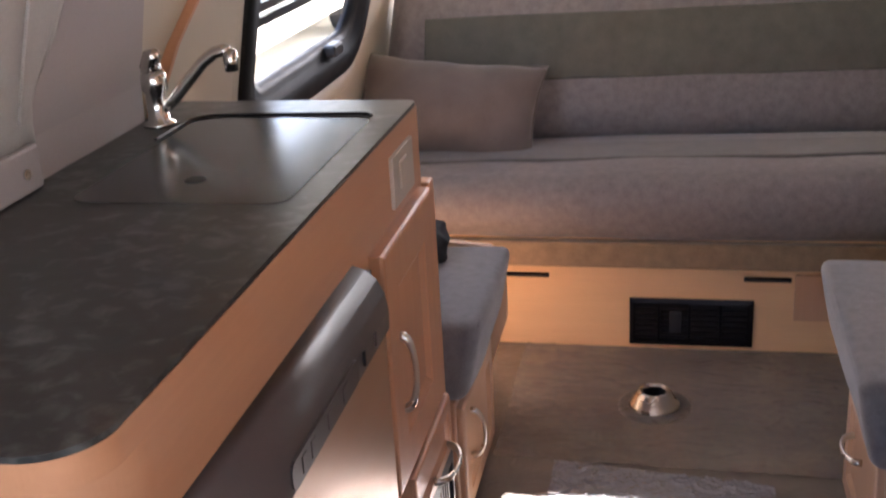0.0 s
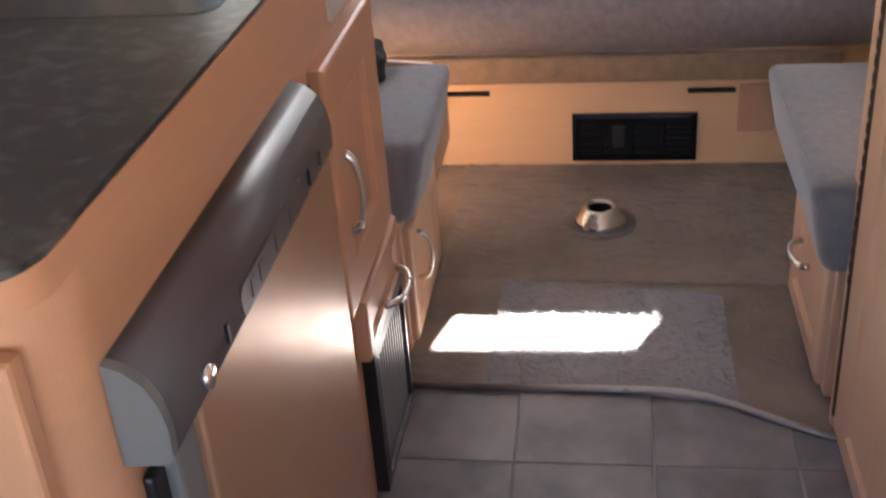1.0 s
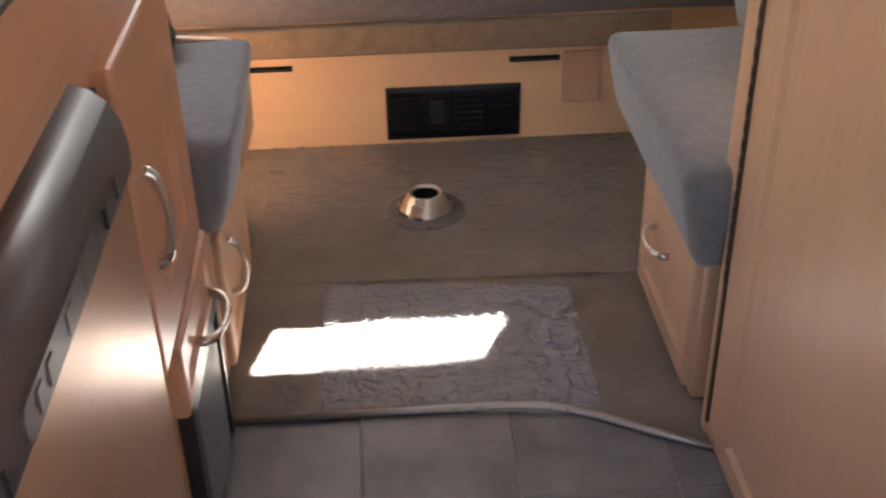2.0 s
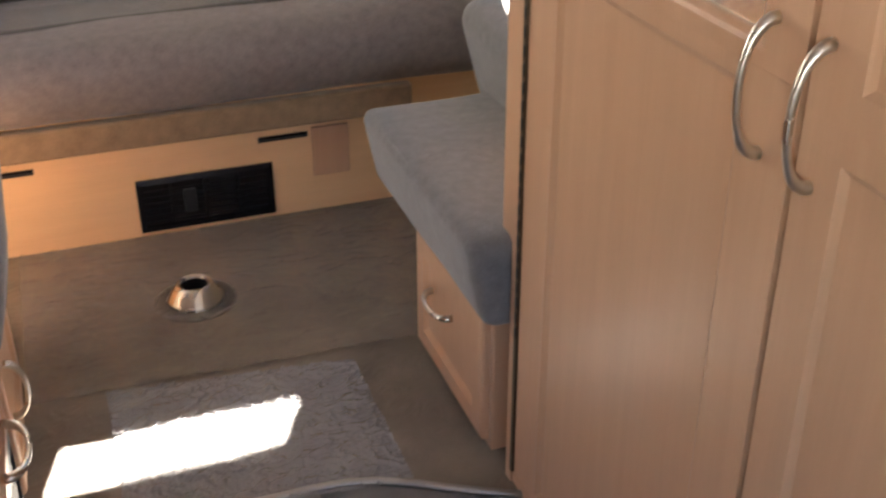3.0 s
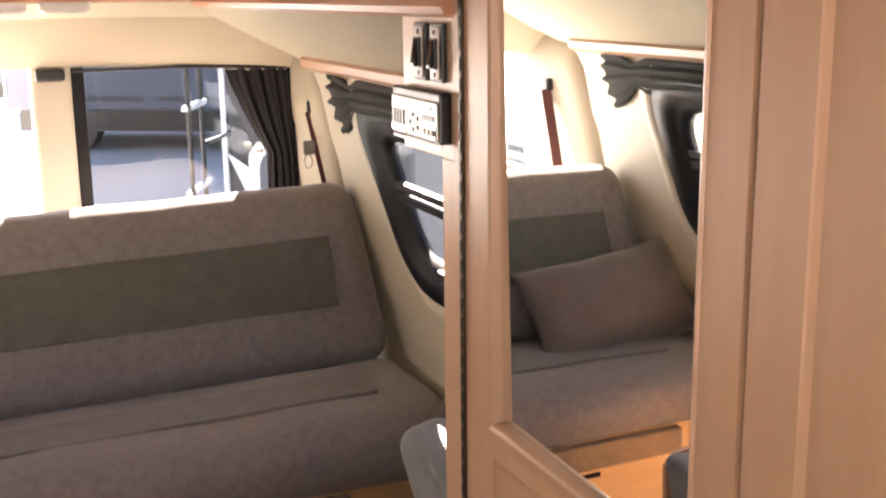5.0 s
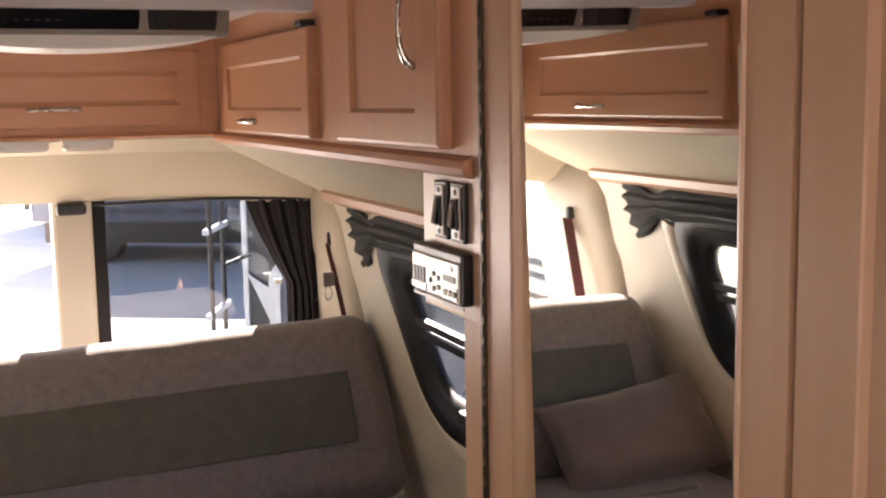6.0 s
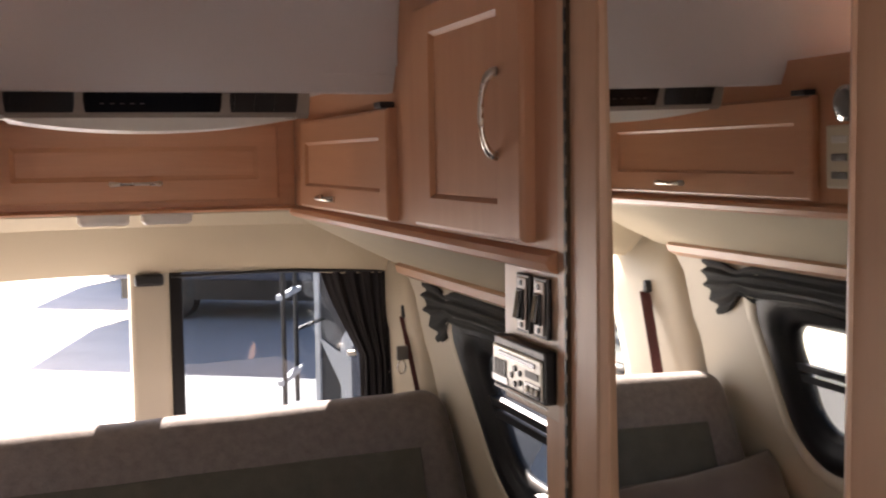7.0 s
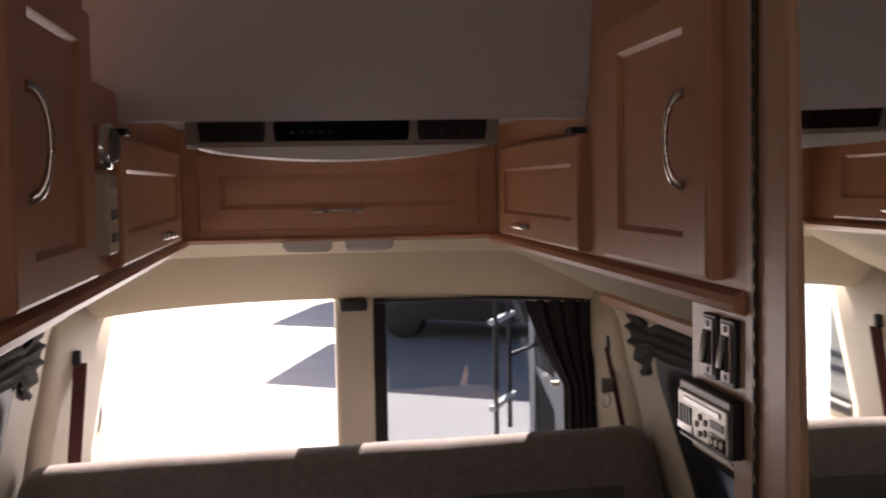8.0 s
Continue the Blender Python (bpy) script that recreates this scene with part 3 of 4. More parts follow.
# unseen closing walls in front; the gap between them limits the sky light
solid("wall_south", box(-0.90, 0.90, -1.56, -1.50, -0.06, 0.95), GREY_WALL, "unseen plain closing wall below the windscreen opening", "wall", kind="structure")
for s, n in ((1, "front_east"), (-1, "front_west")):
    solid("wall_" + n, box(*sorted((s * 0.74, s * 0.95)), -1.5, 1.35, 1.32, 2.05), GREY_WALL, "unseen plain upper side wall", "wall", kind="structure")
solid("wall_front_top", box(-0.92, 0.92, -1.56, -1.50, 1.42, 2.05), GREY_WALL, "unseen plain closing wall above the windscreen opening", "wall", kind="structure")

# ---- rear bench ----
SAG = 0.022  # the cushions have settled towards the west wall
bench = thing("rear_bench", (0, 3.0, 0), "full-width taupe upholstered rear bench on a maple base", "bench")
part("base_panel", box(-0.88, 0.88, 2.945, 2.965, 0.0, 0.33), MAPLE_X, bench, "maple front panel")
part("base_top", box(-0.88, 0.88, 2.90, 3.40, 0.325, 0.345), MAPLE_X, bench)
part("skirt_board", box(-0.64, 0.57, 2.868, 2.90, 0.258, 0.328, 0.006), FABRIC_BROWN, bench, "brown fabric-wrapped board")
b = soft_box((1.74, 0.50, 0.20), 0.075, 22, (0, 0.004, 0.008), 0.006, 1)
for v in b.verts:
    if v.co.z < 0.03 and v.co.y < -0.1:
        v.co.y += 0.012 * (0.03 - v.co.z) / 0.13
for v in b.verts:
    if v.co.z > 0 and v.co.y < 0.02:
        v.co.z -= 0.020 * ((0.02 - v.co.y) / 0.27) ** 2
for v in b.verts:
    v.co.z += SAG * (v.co.x - 0.55) * max(0.0, min(1.0, 0.5 + v.co.z / 0.14))
seat = part("seat_cushion", moved(b, pose(0, 3.105, 0.414, -1.5)), FABRIC, bench, "taupe velour seat cushion", True)
b = soft_box((1.40, 0.16, 0.012), 0.005, 16, (0, 0, 0.0), 0.003, 1)
for v in b.verts:
    v.co.z += SAG * (v.co.x - 0.55) - (0.018 * ((0.045 - v.co.y) / 0.27) ** 2 if v.co.y < 0.045 else 0)
part("seat_inlay", moved(b, pose(0, 3.105, 0.5215, -1.5)), FABRIC_SOFT, seat, "darker woven inlay", True)
b = soft_box((1.70, 0.15, 0.52), 0.074, 20, (0, 0.008, 0), 0.005, 3)
for v in b.verts:
    v.co.x *= 1.0 - 0.10 * (v.co.z + 0.25)
    v.co.z += 0.01 + SAG * (v.co.x - 0.55)
TILT = pose(0, 3.431, 0.724, -25)
back = part("backrest", moved(b, TILT), FABRIC, bench, "reclined taupe velour backrest", True)
b = soft_box((1.40, 0.012, 0.195), 0.005, 16, (0, 0, 0), 0.003, 3)
for v in b.verts:
    v.co.z += SAG * (v.co.x - 0.55)
b2 = soft_box((1.62, 0.15, 0.43), 0.05, 8, (0, 0, 0), 0.004, 6)
part("backrest_rear", moved(b2, TILT @ pose(0, 0.12, -0.055)), FABRIC_GREY, back, "grey rear shell", True)
part("backrest_inlay", moved(b, TILT @ pose(0, -0.081, 0.005)), FABRIC_GREEN, back, "dark grey-green woven inlay", True)

vent = thing("air_register", (0.077, 2.94, 0.006), "black rectangular air register in the bench front", "vent")
VX0, VX1, VZ0, VZ1 = -0.086, 0.236, 0.012, 0.146
f = to_face("-y", 2.944)
part("frame", loops([[f(u, v, n) for u, v in ((VX0 + i, VZ0 + i), (VX1 - i, VZ0 + i), (VX1 - i, VZ1 - i), (VX0 + i, VZ1 - i))] for i, n in ((0, 0), (0, 0.006), (0.012, 0.008), (0.014, 0.001))]), BLACK_GLOSS, vent)
for k in range(3):
    x = VX0 + 0.075 + 0.08 * k
    part("divider", box(x, x + 0.006, 2.9385, 2.943, VZ0 + 0.016, VZ1 - 0.016, 0.001), VENT_BLACK, vent)
for k in range(6):
    z = VZ0 + 0.022 + 0.016 * k
    part("slat", box(VX0 + 0.015, VX1 - 0.015, 2.9405, 2.9432, z, z + 0.003), VENT_BLACK, vent)
part("lever", box(0.02, 0.05, 2.934, 2.943, 0.05, 0.11, 0.003), BLACK, vent)
for x0, x1 in ((-0.428, -0.30), (0.208, 0.328)):
    slot = thing("finger_pull", ((x0 + x1) / 2, 2.943, 0.203), "black recessed finger pull at the top of the bench panel", "finger pull", "finger pulls")
    part("rim", box(x0, x1, 2.939, 2.944, 0.199, 0.213, 0.002), BLACK, slot)
    part("lip", box(x0 + 0.004, x1 - 0.004, 2.936, 2.9395, 0.209, 0.213), BLACK_GLOSS, slot)
solid("access_plate", box(0.336, 0.428, 2.935, 2.944, 0.094, 0.222, 0.003), MAPLE, "small square maple access plate on the bench front", "access plate")
solid("outlet_slot", box(0.52, 0.60, 2.936, 2.944, 0.19, 0.205, 0.002), BLACK, "small dark slot in the bench front", "finger pull")

def pillow_half(u, v, side, w, h, t):
    """A point of a stuffed cover: edges drawn in between pointed corners, creases running in from the seam."""
    x = w / 2 * u * (1 - 0.07 * (1 - v * v))
    z = h / 2 * v * (1 - 0.10 * (1 - u * u))
    body = max(0.0, (1 - u * u) * (1 - v * v)) ** 0.5
    crease = 0.007 * math.sin(9 * u + 3 * v) * (abs(v) ** 3) + 0.006 * math.sin(7 * v - 4 * u) * (abs(u) ** 3)
    return (x, side * (t / 2 * body + crease * (body > 0)), z)


def pillow_cover(w, h, t, n=28):
    bm = bmesh.new()
    for side in (-1, 1):
        rows = [[pillow_half(math.sin(math.pi / 2 * (2 * i / n - 1)), math.sin(math.pi / 2 * (2 * j / n - 1)), side, w, h, t) for i in range(n + 1)] for j in range(n + 1)]
        join(bm, loops(rows, False, False))
    bmesh.ops.remove_doubles(bm, verts=bm.verts, dist=0.0008)
    return bm


pil = thing("throw_pillow", (-0.60, 3.08, 0.52), "plump brown rectangular throw pillow leaning on the backrest", "pillow")
M = pose(-0.612, 3.205, 0.600, -34, 4, -5)
part("cover", moved(pillow_cover(0.54, 0.30, 0.18), M), PILLOW, pil, "", True)
seam = []
for k in range(64):
    a = 2 * math.pi * k / 64
    c, d = math.cos(a), math.sin(a)
    e = max(abs(c), abs(d))
    seam.append(Vector(pillow_half(c / e, d / e, 1, 0.542, 0.302, 0.0)))
part("piping", moved(tube(seam + seam[:1], 0.0028, 6), M), PILLOW, pil, "", True)

# ---- facing seats ----
def side_seat(s, label, y0, y1, b0):
    """b0: where the base begins."""
    x_in, x_out = 0.33, 0.80
    X = 0.398 if s > 0 else 0.388
    st = thing("side_seat", (s * 0.58, (y0 + y1) / 2, 0), label, "seat", "facing seats")
    base = part("base", box(*sorted((s * X, s * 0.86)), b0, 2.32 if s > 0 else 2.42, 0.0, 0.29, 0.004), MAPLE, st, "maple seat base")
    side = "-x" if s > 0 else "+x"
    part("door", panel_door(side, s * X, b0 + 0.012, b0 + 0.36, 0.02, 0.272, 0.042, 0.016), MAPLE, base, "maple cupboard door")
    part("handle", pull(side, s * (X - 0.016), b0 + (0.215 if s > 0 else 0.08), 0.182, 0.105, s < 0, 0.03, 0.004), NICKEL, base, "nickel arched handle", True)
    b = soft_box((x_out - x_in, y1 - y0, 0.165), 0.024, 10, (0.006, 0.004, 0.006), 0.006, 5 + s)
    for v in b.verts:
        if v.co.x * s < 0:
            v.co.x += s * 0.035 * max(0.0, 0.5 - v.co.z / 0.165) * min(1.0, -v.co.x * s / 0.2)
    c = part("seat_cushion", moved(b, pose(s * (x_in + x_out) / 2, (y0 + y1) / 2, 0.372)), FABRIC_GREY, st, "grey velour seat cushion", True)
    seam = [(s * (x_in + 0.010), y0 + 0.02 + (y1 - y0 - 0.04) * i / 12, 0.4465 + 0.002 * math.sin(i)) for i in range(13)]
    part("piping", tube(seam, 0.003, 6), FABRIC_GREY, c, "", True)
    b = soft_box((0.13, y1 - y0 - 0.02, 0.27), 0.045, 9, (0.012, 0.006, 0.004), 0.006, 9 + s)
    part("backrest", moved(b, pose(s * 0.660, (y0 + y1) / 2 + (0.12 if s > 0 else 0.0), 0.496, 0, -s * 16)), FABRIC_GREY, st, "grey velour back cushion", True)
    if s < 0:
        part("end_board", extrude([(-0.350, 0.27), (-0.350, 0.42), (-0.38, 0.448), (-0.52, 0.46), (-0.64, 0.60), (-0.80, 0.62), (-0.80, 0.0), (-0.44, 0.0)], "y", y1 + 0.004, y1 + 0.018), MAPLE, st, "maple end board behind the cushion")
    return st


side_seat(1, "grey upholstered side seat on a maple base beside the wardrobe", 1.87, 2.47, 1.925)
side_seat(-1, "grey upholstered side seat on a maple base beyond the galley", 2.05, 2.505, 2.05)
# folded striped cloth on the seat by the galley
b = soft_box((0.075, 0.13, 0.06), 0.025, 10, (0, 0, 0.01), 0.02, 4)
for v in b.verts:
    v.co.z += 0.006 * math.sin(v.co.y * 140) * (v.co.z > 0)
    v.co.x += 0.004 * math.sin(v.co.z * 160 + v.co.y * 40)
cl = solid("folded_cloth", moved(b, pose(-0.500, 2.43, 0.484, 0, 8, 8)), CURTAIN_GREY, "crumpled dark grey striped cloth on the side seat", "cloth", smooth=True)

# ---- pedestal socket, film ----
leg = thing("table_leg_socket", (-0.012, 2.61, 0.0), "conical metal table leg socket screwed to the carpet", "table base")
part("flange", lathe([(0.0, 0.0), (0.088, 0.0), (0.088, 0.004), (0.08, 0.007), (0.06, 0.008), (0.0, 0.008)], (-0.012, 2.61, 0.0)), SOCKET_RIM, leg, "", True)
part("cone", lathe([(0.062, 0.008), (0.059, 0.013), (0.038, 0.044), (0.036, 0.046), (0.031, 0.046), (0.029, 0.042), (0.029, 0.010)], (-0.012, 2.61, 0.0)), NICKEL, leg, "brushed metal cone", True)
# black liner put in as the shade inside the bright cone
part("socket", lathe([(0.0, 0.0), (0.0286, 0.0), (0.0286, 0.028), (0.0278, 0.028), (0.0278, 0.002), (0.0, 0.002)], (-0.012, 2.61, 0.012)), BLACK, leg, "black liner that darkens the open socket")
for k in range(4):
    a = math.pi / 4 + k * math.pi / 2
    part("screw", lathe([(0.0, 0.0), (0.005, 0.0), (0.004, 0.002), (0.0, 0.002)], (-0.012 + 0.074 * math.cos(a), 2.61 + 0.074 * math.sin(a), 0.0075), 10), SOCKET_RIM, leg)


def wrinkled(x0, x1, y0, y1, z, amp, n=70, seed=0.0, skew=0.0, fine=1.0):
    bm = bmesh.new()
    rows = []
    for j in range(n + 1):
        row = []
        for i in range(n + 1):
            u, v = i / n, j / n
            x, y = x0 + (x1 - x0) * u, y0 + (y1 - y0) * v + skew * u
            p = Vector((x * 26 * fine + seed, y * 34 * fine, 0))
            h = 1 - abs(noise.noise(p + noise.noise_vector(p * 0.7) * 0.8)) * 2.2
            h2 = 1 - abs(noise.noise(p * 3.1)) * 2
            row.append(bm.verts.new((x + 0.004 * noise.noise(Vector((y * 20, seed, 0))), y + 0.004 * noise.noise(Vector((x * 20, seed, 3))), z + amp * max(0, h) ** 4 + amp * 0.4 * max(0, h2) ** 3)))
        rows.append(row)
    for a, c in zip(rows, rows[1:]):
        for i in range(n):
            bm.faces.new((a[i], a[i + 1], c[i + 1], c[i]))
    return bm


solid("plastic_sheet", wrinkled(-0.226, 0.246, 1.945, 2.33, 0.003, 0.0052, 200, 0.0, -0.05), FILM, "crumpled clear plastic sheet lying on the carpet", "plastic sheet", "plastic sheets", smooth=True)
solid("plastic_sheet", wrinkled(-0.367, 0.80, 2.338, 2.938, 0.0022, 0.0055, 240, 5.0, -0.03, 0.7), FILM_CLEAR, "thin clear protective film stretched over the carpet", "plastic sheet", "plastic sheets", smooth=True)

# ---- galley ----
TOP = 0.94
GY0, GY1 = 0.79, 1.872
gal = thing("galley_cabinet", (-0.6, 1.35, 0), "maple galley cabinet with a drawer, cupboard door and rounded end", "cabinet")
prof = [(-0.80, GY1), (FACE_L, GY1)]
for i in range(19):
    a = radians(90 * i / 18)
    prof.append((FACE_L - 0.07 + 0.07 * math.cos(a), GY0 + 0.07 - 0.07 * math.sin(a)))
prof += [(-0.80, GY0)]
part("body", extrude([(x, y) for x, y in prof], "z", 0.0, TOP - 0.012), MAPLE_RED_LIT_Y, gal, "maple cabinet carcass")
d = part("cupboard_door", panel_door("+x", FACE_L, 1.525, 1.848, 0.412, 0.80, 0.07, 0.022, 0.008, 0.016), MAPLE_RED_LIT, gal, "maple door with a recessed field")
part("handle", pull("+x", FACE_L + 0.022, 1.588, 0.592, 0.12, True, 0.022), NICKEL, d, "nickel arched handle", True)
d = part("drawer_front", panel_door("+x", FACE_L, 1.60, 1.888, 0.290, 0.400, 0.025, 0.025, 0.006), MAPLE_RED_LIT_Y, gal, "maple drawer front")
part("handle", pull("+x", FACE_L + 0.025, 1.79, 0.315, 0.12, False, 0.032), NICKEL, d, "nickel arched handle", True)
part("end_post", box(-0.80, FACE_L + 0.014, GY1, 1.905, 0.0, 0.80, 0.004), MAPLE_RED_LIT, gal)
part("end_panel", panel_door("-y", GY0, -0.755, -0.412, 0.25, 0.866, 0.045, 0.02, 0.008, 0.012), MAPLE_RED_LIT, gal, "raised maple panel on the cabinet end")

gr = thing("furnace_grille", (FACE_L, 1.76, 0.012), "black slotted furnace grille low in the galley front", "grille")
GA, GB, GC, GD = 1.625, 1.898, 0.004, 0.287
part("frame", loops([[(FACE_L + n, u, v) for u, v in ((GA + i, GC + i), (GB - i, GC + i), (GB - i, GD - i), (GA + i, GD - i))] for i, n in ((0, 0), (0, 0.022), (0.02, 0.024), (0.024, 0.010))]), BLACK, gr)
for k in range(11):
    y = GA + 0.036 + 0.0185 * k
    part("slat", box(FACE_L + 0.012, FACE_L + 0.021, y, y + 0.008, GC + 0.03, GD - 0.03, 0.001), GREY_EDGE, gr)

prof = []
for x, y in ((-0.80, GY1),):
    prof.append((x, y))
for cx, cy, r, a0 in ((FACE_L - 0.018, GY1 - 0.02, 0.02, 90), ):
    for i in range(5):
        a = radians(a0 - 90 * i / 4)
        prof.append((cx + r * math.cos(a), cy + r * math.sin(a)))
R = 0.06
for i in range(19):
    a = radians(-90 * i / 18)
    prof.append((FACE_L + 0.002 - R + R * math.cos(a), GY0 - 0.036 + R + R * math.sin(a)))
prof.append((-0.80, GY0 - 0.036))
ct = thing("counter_top", (-0.58, 1.33, TOP - 0.03), "dark mottled stone-look laminate counter top with rounded corners", "counter")
part("slab", extrude(prof, "z", TOP - 0.006, TOP), COUNTER, ct)
part("edge_band", extrude([(x + (0.001 if x > -0.7 else 0), y) for x, y in prof], "z", TOP - 0.034, TOP - 0.006), MAPLE_RED_LIT_Y, ct, "thin reddish maple edge band")
# sink lid let into the top
lid = thing("sink_cover", (-0.60, 1.56, TOP), "flush dark sink cover with a routed edge", "sink cover")
o = rounded(-0.71, -0.425, 1.33, 1.755, 0.03)
part("lid", loops([[(x, y, TOP + 0.0003) for x, y in o], [(x, y, TOP + 0.0006) for x, y in o]]), SINK_LID, lid)
groove = [(-0.722, 1.62), (-0.722, 1.70), (-0.719, 1.735), (-0.708, 1.755), (-0.69, 1.766), (-0.66, 1.769), (-0.45, 1.771), (-0.437, 1.768), (-0.430, 1.760)]
part("seal", tube([(x, y, TOP + 0.0015) for x, y in groove], 0.0032, 6), BLACK, lid, "black rubber edge seal")
part("finger_hole", lathe([(0.0, 0.0), (0.015, 0.0), (0.013, 0.0012), (0.0, 0.0012)], (-0.577, 1.425, TOP + 0.0012), 20), BLACK, lid, "dark finger hole")

tap = thing("kitchen_tap", (-0.757, 1.712, TOP), "chrome single-lever kitchen tap with an angled spout", "tap")
TX, TY = -0.757, 1.712
part("base", lathe([(0.0, 0.0), (0.025, 0.0), (0.025, 0.005), (0.0165, 0.008), (0.0155, 0.050), (0.020, 0.056), (0.020, 0.078), (0.015, 0.086), (0.0, 0.088)], (TX, TY, TOP), 24), CHROME, tap, "", True)
part("lever", tube([(TX, TY, TOP + 0.078), (TX - 0.002, TY - 0.002, TOP + 0.095), (TX + 0.004, TY - 0.008, TOP + 0.108), (TX + 0.016, TY - 0.016, TOP + 0.113)], 0.012, 10, [0.017, 0.016, 0.013, 0.009]), CHROME, tap, "", True)
part("spout", tube([(TX + 0.010, TY, TOP + 0.026), (TX + 0.028, TY + 0.002, TOP + 0.04), (TX + 0.078, TY + 0.01, TOP + 0.094), (TX + 0.098, TY + 0.013, TOP + 0.108), (TX + 0.113, TY + 0.015, TOP + 0.112), (TX + 0.122, TY + 0.016, TOP + 0.110)], 0.0095, 10), CHROME, tap, "", True)
part("nozzle", lathe([(0.0, -0.026), (0.0105, -0.026), (0.0115, -0.01), (0.0105, 0.006), (0.0, 0.008)], (TX + 0.122, TY + 0.016, TOP + 0.106), 16), CHROME, tap, "", True)

ot = thing("galley_switch_plate", (FACE_L, 1.74, 0.80), "pale plastic cover plate on the galley face", "switch plate")
part("plate", box(FACE_L - 0.001, FACE_L + 0.006, 1.672, 1.805, 0.818, 0.898, 0.002), SWITCH_PLATE, ot)
part("rocker", box(FACE_L + 0.005, FACE_L + 0.009, 1.71, 1.755, 0.84, 0.882, 0.002), SWITCH_PLATE, ot)

# refrigerator let into the galley
fr = thing("refrigerator", (-0.55, 1.18, 0.06), "built-in refrigerator with a bronze door and a dark curved control band", "refrigerator")
FY0, FY1 = 0.855, 1.43
part("door", box(FACE_L + 0.001, FACE_L + 0.028, FY0 + 0.09, FY1 + 0.06, 0.05, 0.717, 0.004), DOOR_METAL, fr, "satin bronze door panel")
part("door_frame", box(FACE_L + 0.001, FACE_L + 0.022, FY0 + 0.035, FY0 + 0.088, 0.05, 0.70, 0.006), GREY_EDGE, fr, "grey plastic door edge")
part("hinge_side", box(FACE_L + 0.001, FACE_L + 0.012, FY0 + 0.005, FY0 + 0.034, 0.05, 0.69, 0.004), BLACK, fr)
part("side_gap", box(FACE_L + 0.001, FACE_L + 0.010, FY1 + 0.061, FY1 + 0.073, 0.05, 0.79), BLACK, fr)
prof = [(FACE_L, 0.718), (FACE_L + 0.038, 0.720), (FACE_L + 0.044, 0.728), (FACE_L + 0.045, 0.755), (FACE_L + 0.041, 0.779), (FACE_L + 0.032, 0.798), (FACE_L + 0.017, 0.811), (FACE_L, 0.817)]
band = part("control_band", extrude(prof, "y", FY0, FY1 + 0.02), GREY_PLASTIC, fr, "dark grey-brown curved control band", True)
part("end_cap", extrude([(x - 0.001 if x > FACE_L else x, z) for x, z in prof], "y", FY0 - 0.012, FY0), GREY_EDGE, band, "grey end cap")
BX = FACE_L + 0.0455
o = rounded(1.04, 1.29, 0.732, 0.764, 0.012, 3)
part("display", loops([[(BX - 0.002, y, z) for y, z in o], [(BX + 0.0015, y, z) for y, z in o]]), GREY_PLASTIC, band)
for k, (y, w) in enumerate(((0.99, 0.006), (1.315, 0.006), (1.07, 0.016), (1.10, 0.016), (1.16, 0.02), (1.22, 0.02), (1.37, 0.006))):
    part("button", box(BX - 0.001, BX + 0.0028, y, y + w, 0.738, 0.758, 0.001), BLACK if k in (0, 1) else GREY_PLASTIC, band)
part("lock", tube([(BX - 0.002, 0.93, 0.746), (BX + 0.006, 0.93, 0.746)], 0.011, 16), CHROME, band, "chrome lock", True)

# wall panel behind the counter, hanging clear bag, door edge
PANEL_Z = [TOP - 0.005, 1.0, 1.06, 1.12, 1.18, 1.24, 1.30, 1.345]


def panel_x(z):
    return -min(0.793, side_x(z) - 0.008)


solid("backsplash", loops([[(panel_x(z) - 0.005, 0.72, z), (panel_x(z), 0.72, z), (panel_x(z), 1.735, z), (panel_x(z) - 0.005, 1.735, z)] for z in PANEL_Z]), GREY_WALL, "plum-grey wall panel behind the counter", "wall panel", kind="structure")
pc = thing("partition", (-0.79, 1.93, 0.5), "beige wall trim with a reddish wooden edge beside the window", "trim", kind="structure")
part("wood_edge", loops([[(panel_x(z) + d, y + e, z) for d, e in ((-0.01, 0.0), (0.010, 0.0), (0.010, 0.014), (-0.01, 0.014))] for z, y in ((0.80, 1.70), (0.96, 1.77), (1.04, 1.845), (1.10, 1.92), (1.18, 2.0), (1.30, 2.08))]), MAPLE_RED_LIT, pc, "reddish wooden edge")
part("beige_panel", loops([[(-side_x(z) + 0.002, y, z), (-side_x(z) + 0.012, y + 0.003, z), (-side_x(z) + 0.012, 2.135, z), (-side_x(z) + 0.002, 2.14, z)] for z, y in ((0.3, 1.76), (0.80, 1.76), (0.96, 1.80), (1.04, 1.87), (1.10, 1.945), (1.18, 2.02), (1.26, 2.07))]), TRIM_BEIGE, pc)
bag = thing("hanging_bag", (-0.785, 1.36, TOP), "translucent white plastic sleeve hanging against the wall panel", "plastic bag")
rings = []
for k in range(14):
    z = TOP + 0.058 + 0.33 * k / 13
    y0, y1 = 1.25, 1.408 + 0.16 * (k / 13) ** 1.3 - 0.02 * math.sin(math.pi * min(1, k / 5))
    rings.append([(panel_x(z) + 0.008 + 0.004 * math.cos(a) + 0.0025 * math.sin(7 * a + k * 0.5) * (math.cos(a) > 0), (y0 + y1) / 2 + (y1 - y0) / 2 * math.sin(a), z) for a in [2 * math.pi * i / 36 for i in range(36)]])
part("sleeve", loops(rings), SLEEVE, bag, "", True)
part("crease", tube([(panel_x(TOP + h) + 0.0135, y, TOP + h) for h, y in ((0.09, 1.36), (0.17, 1.37), (0.26, 1.385), (0.37, 1.41))], 0.0025, 6), SLEEVE, bag, "", True)
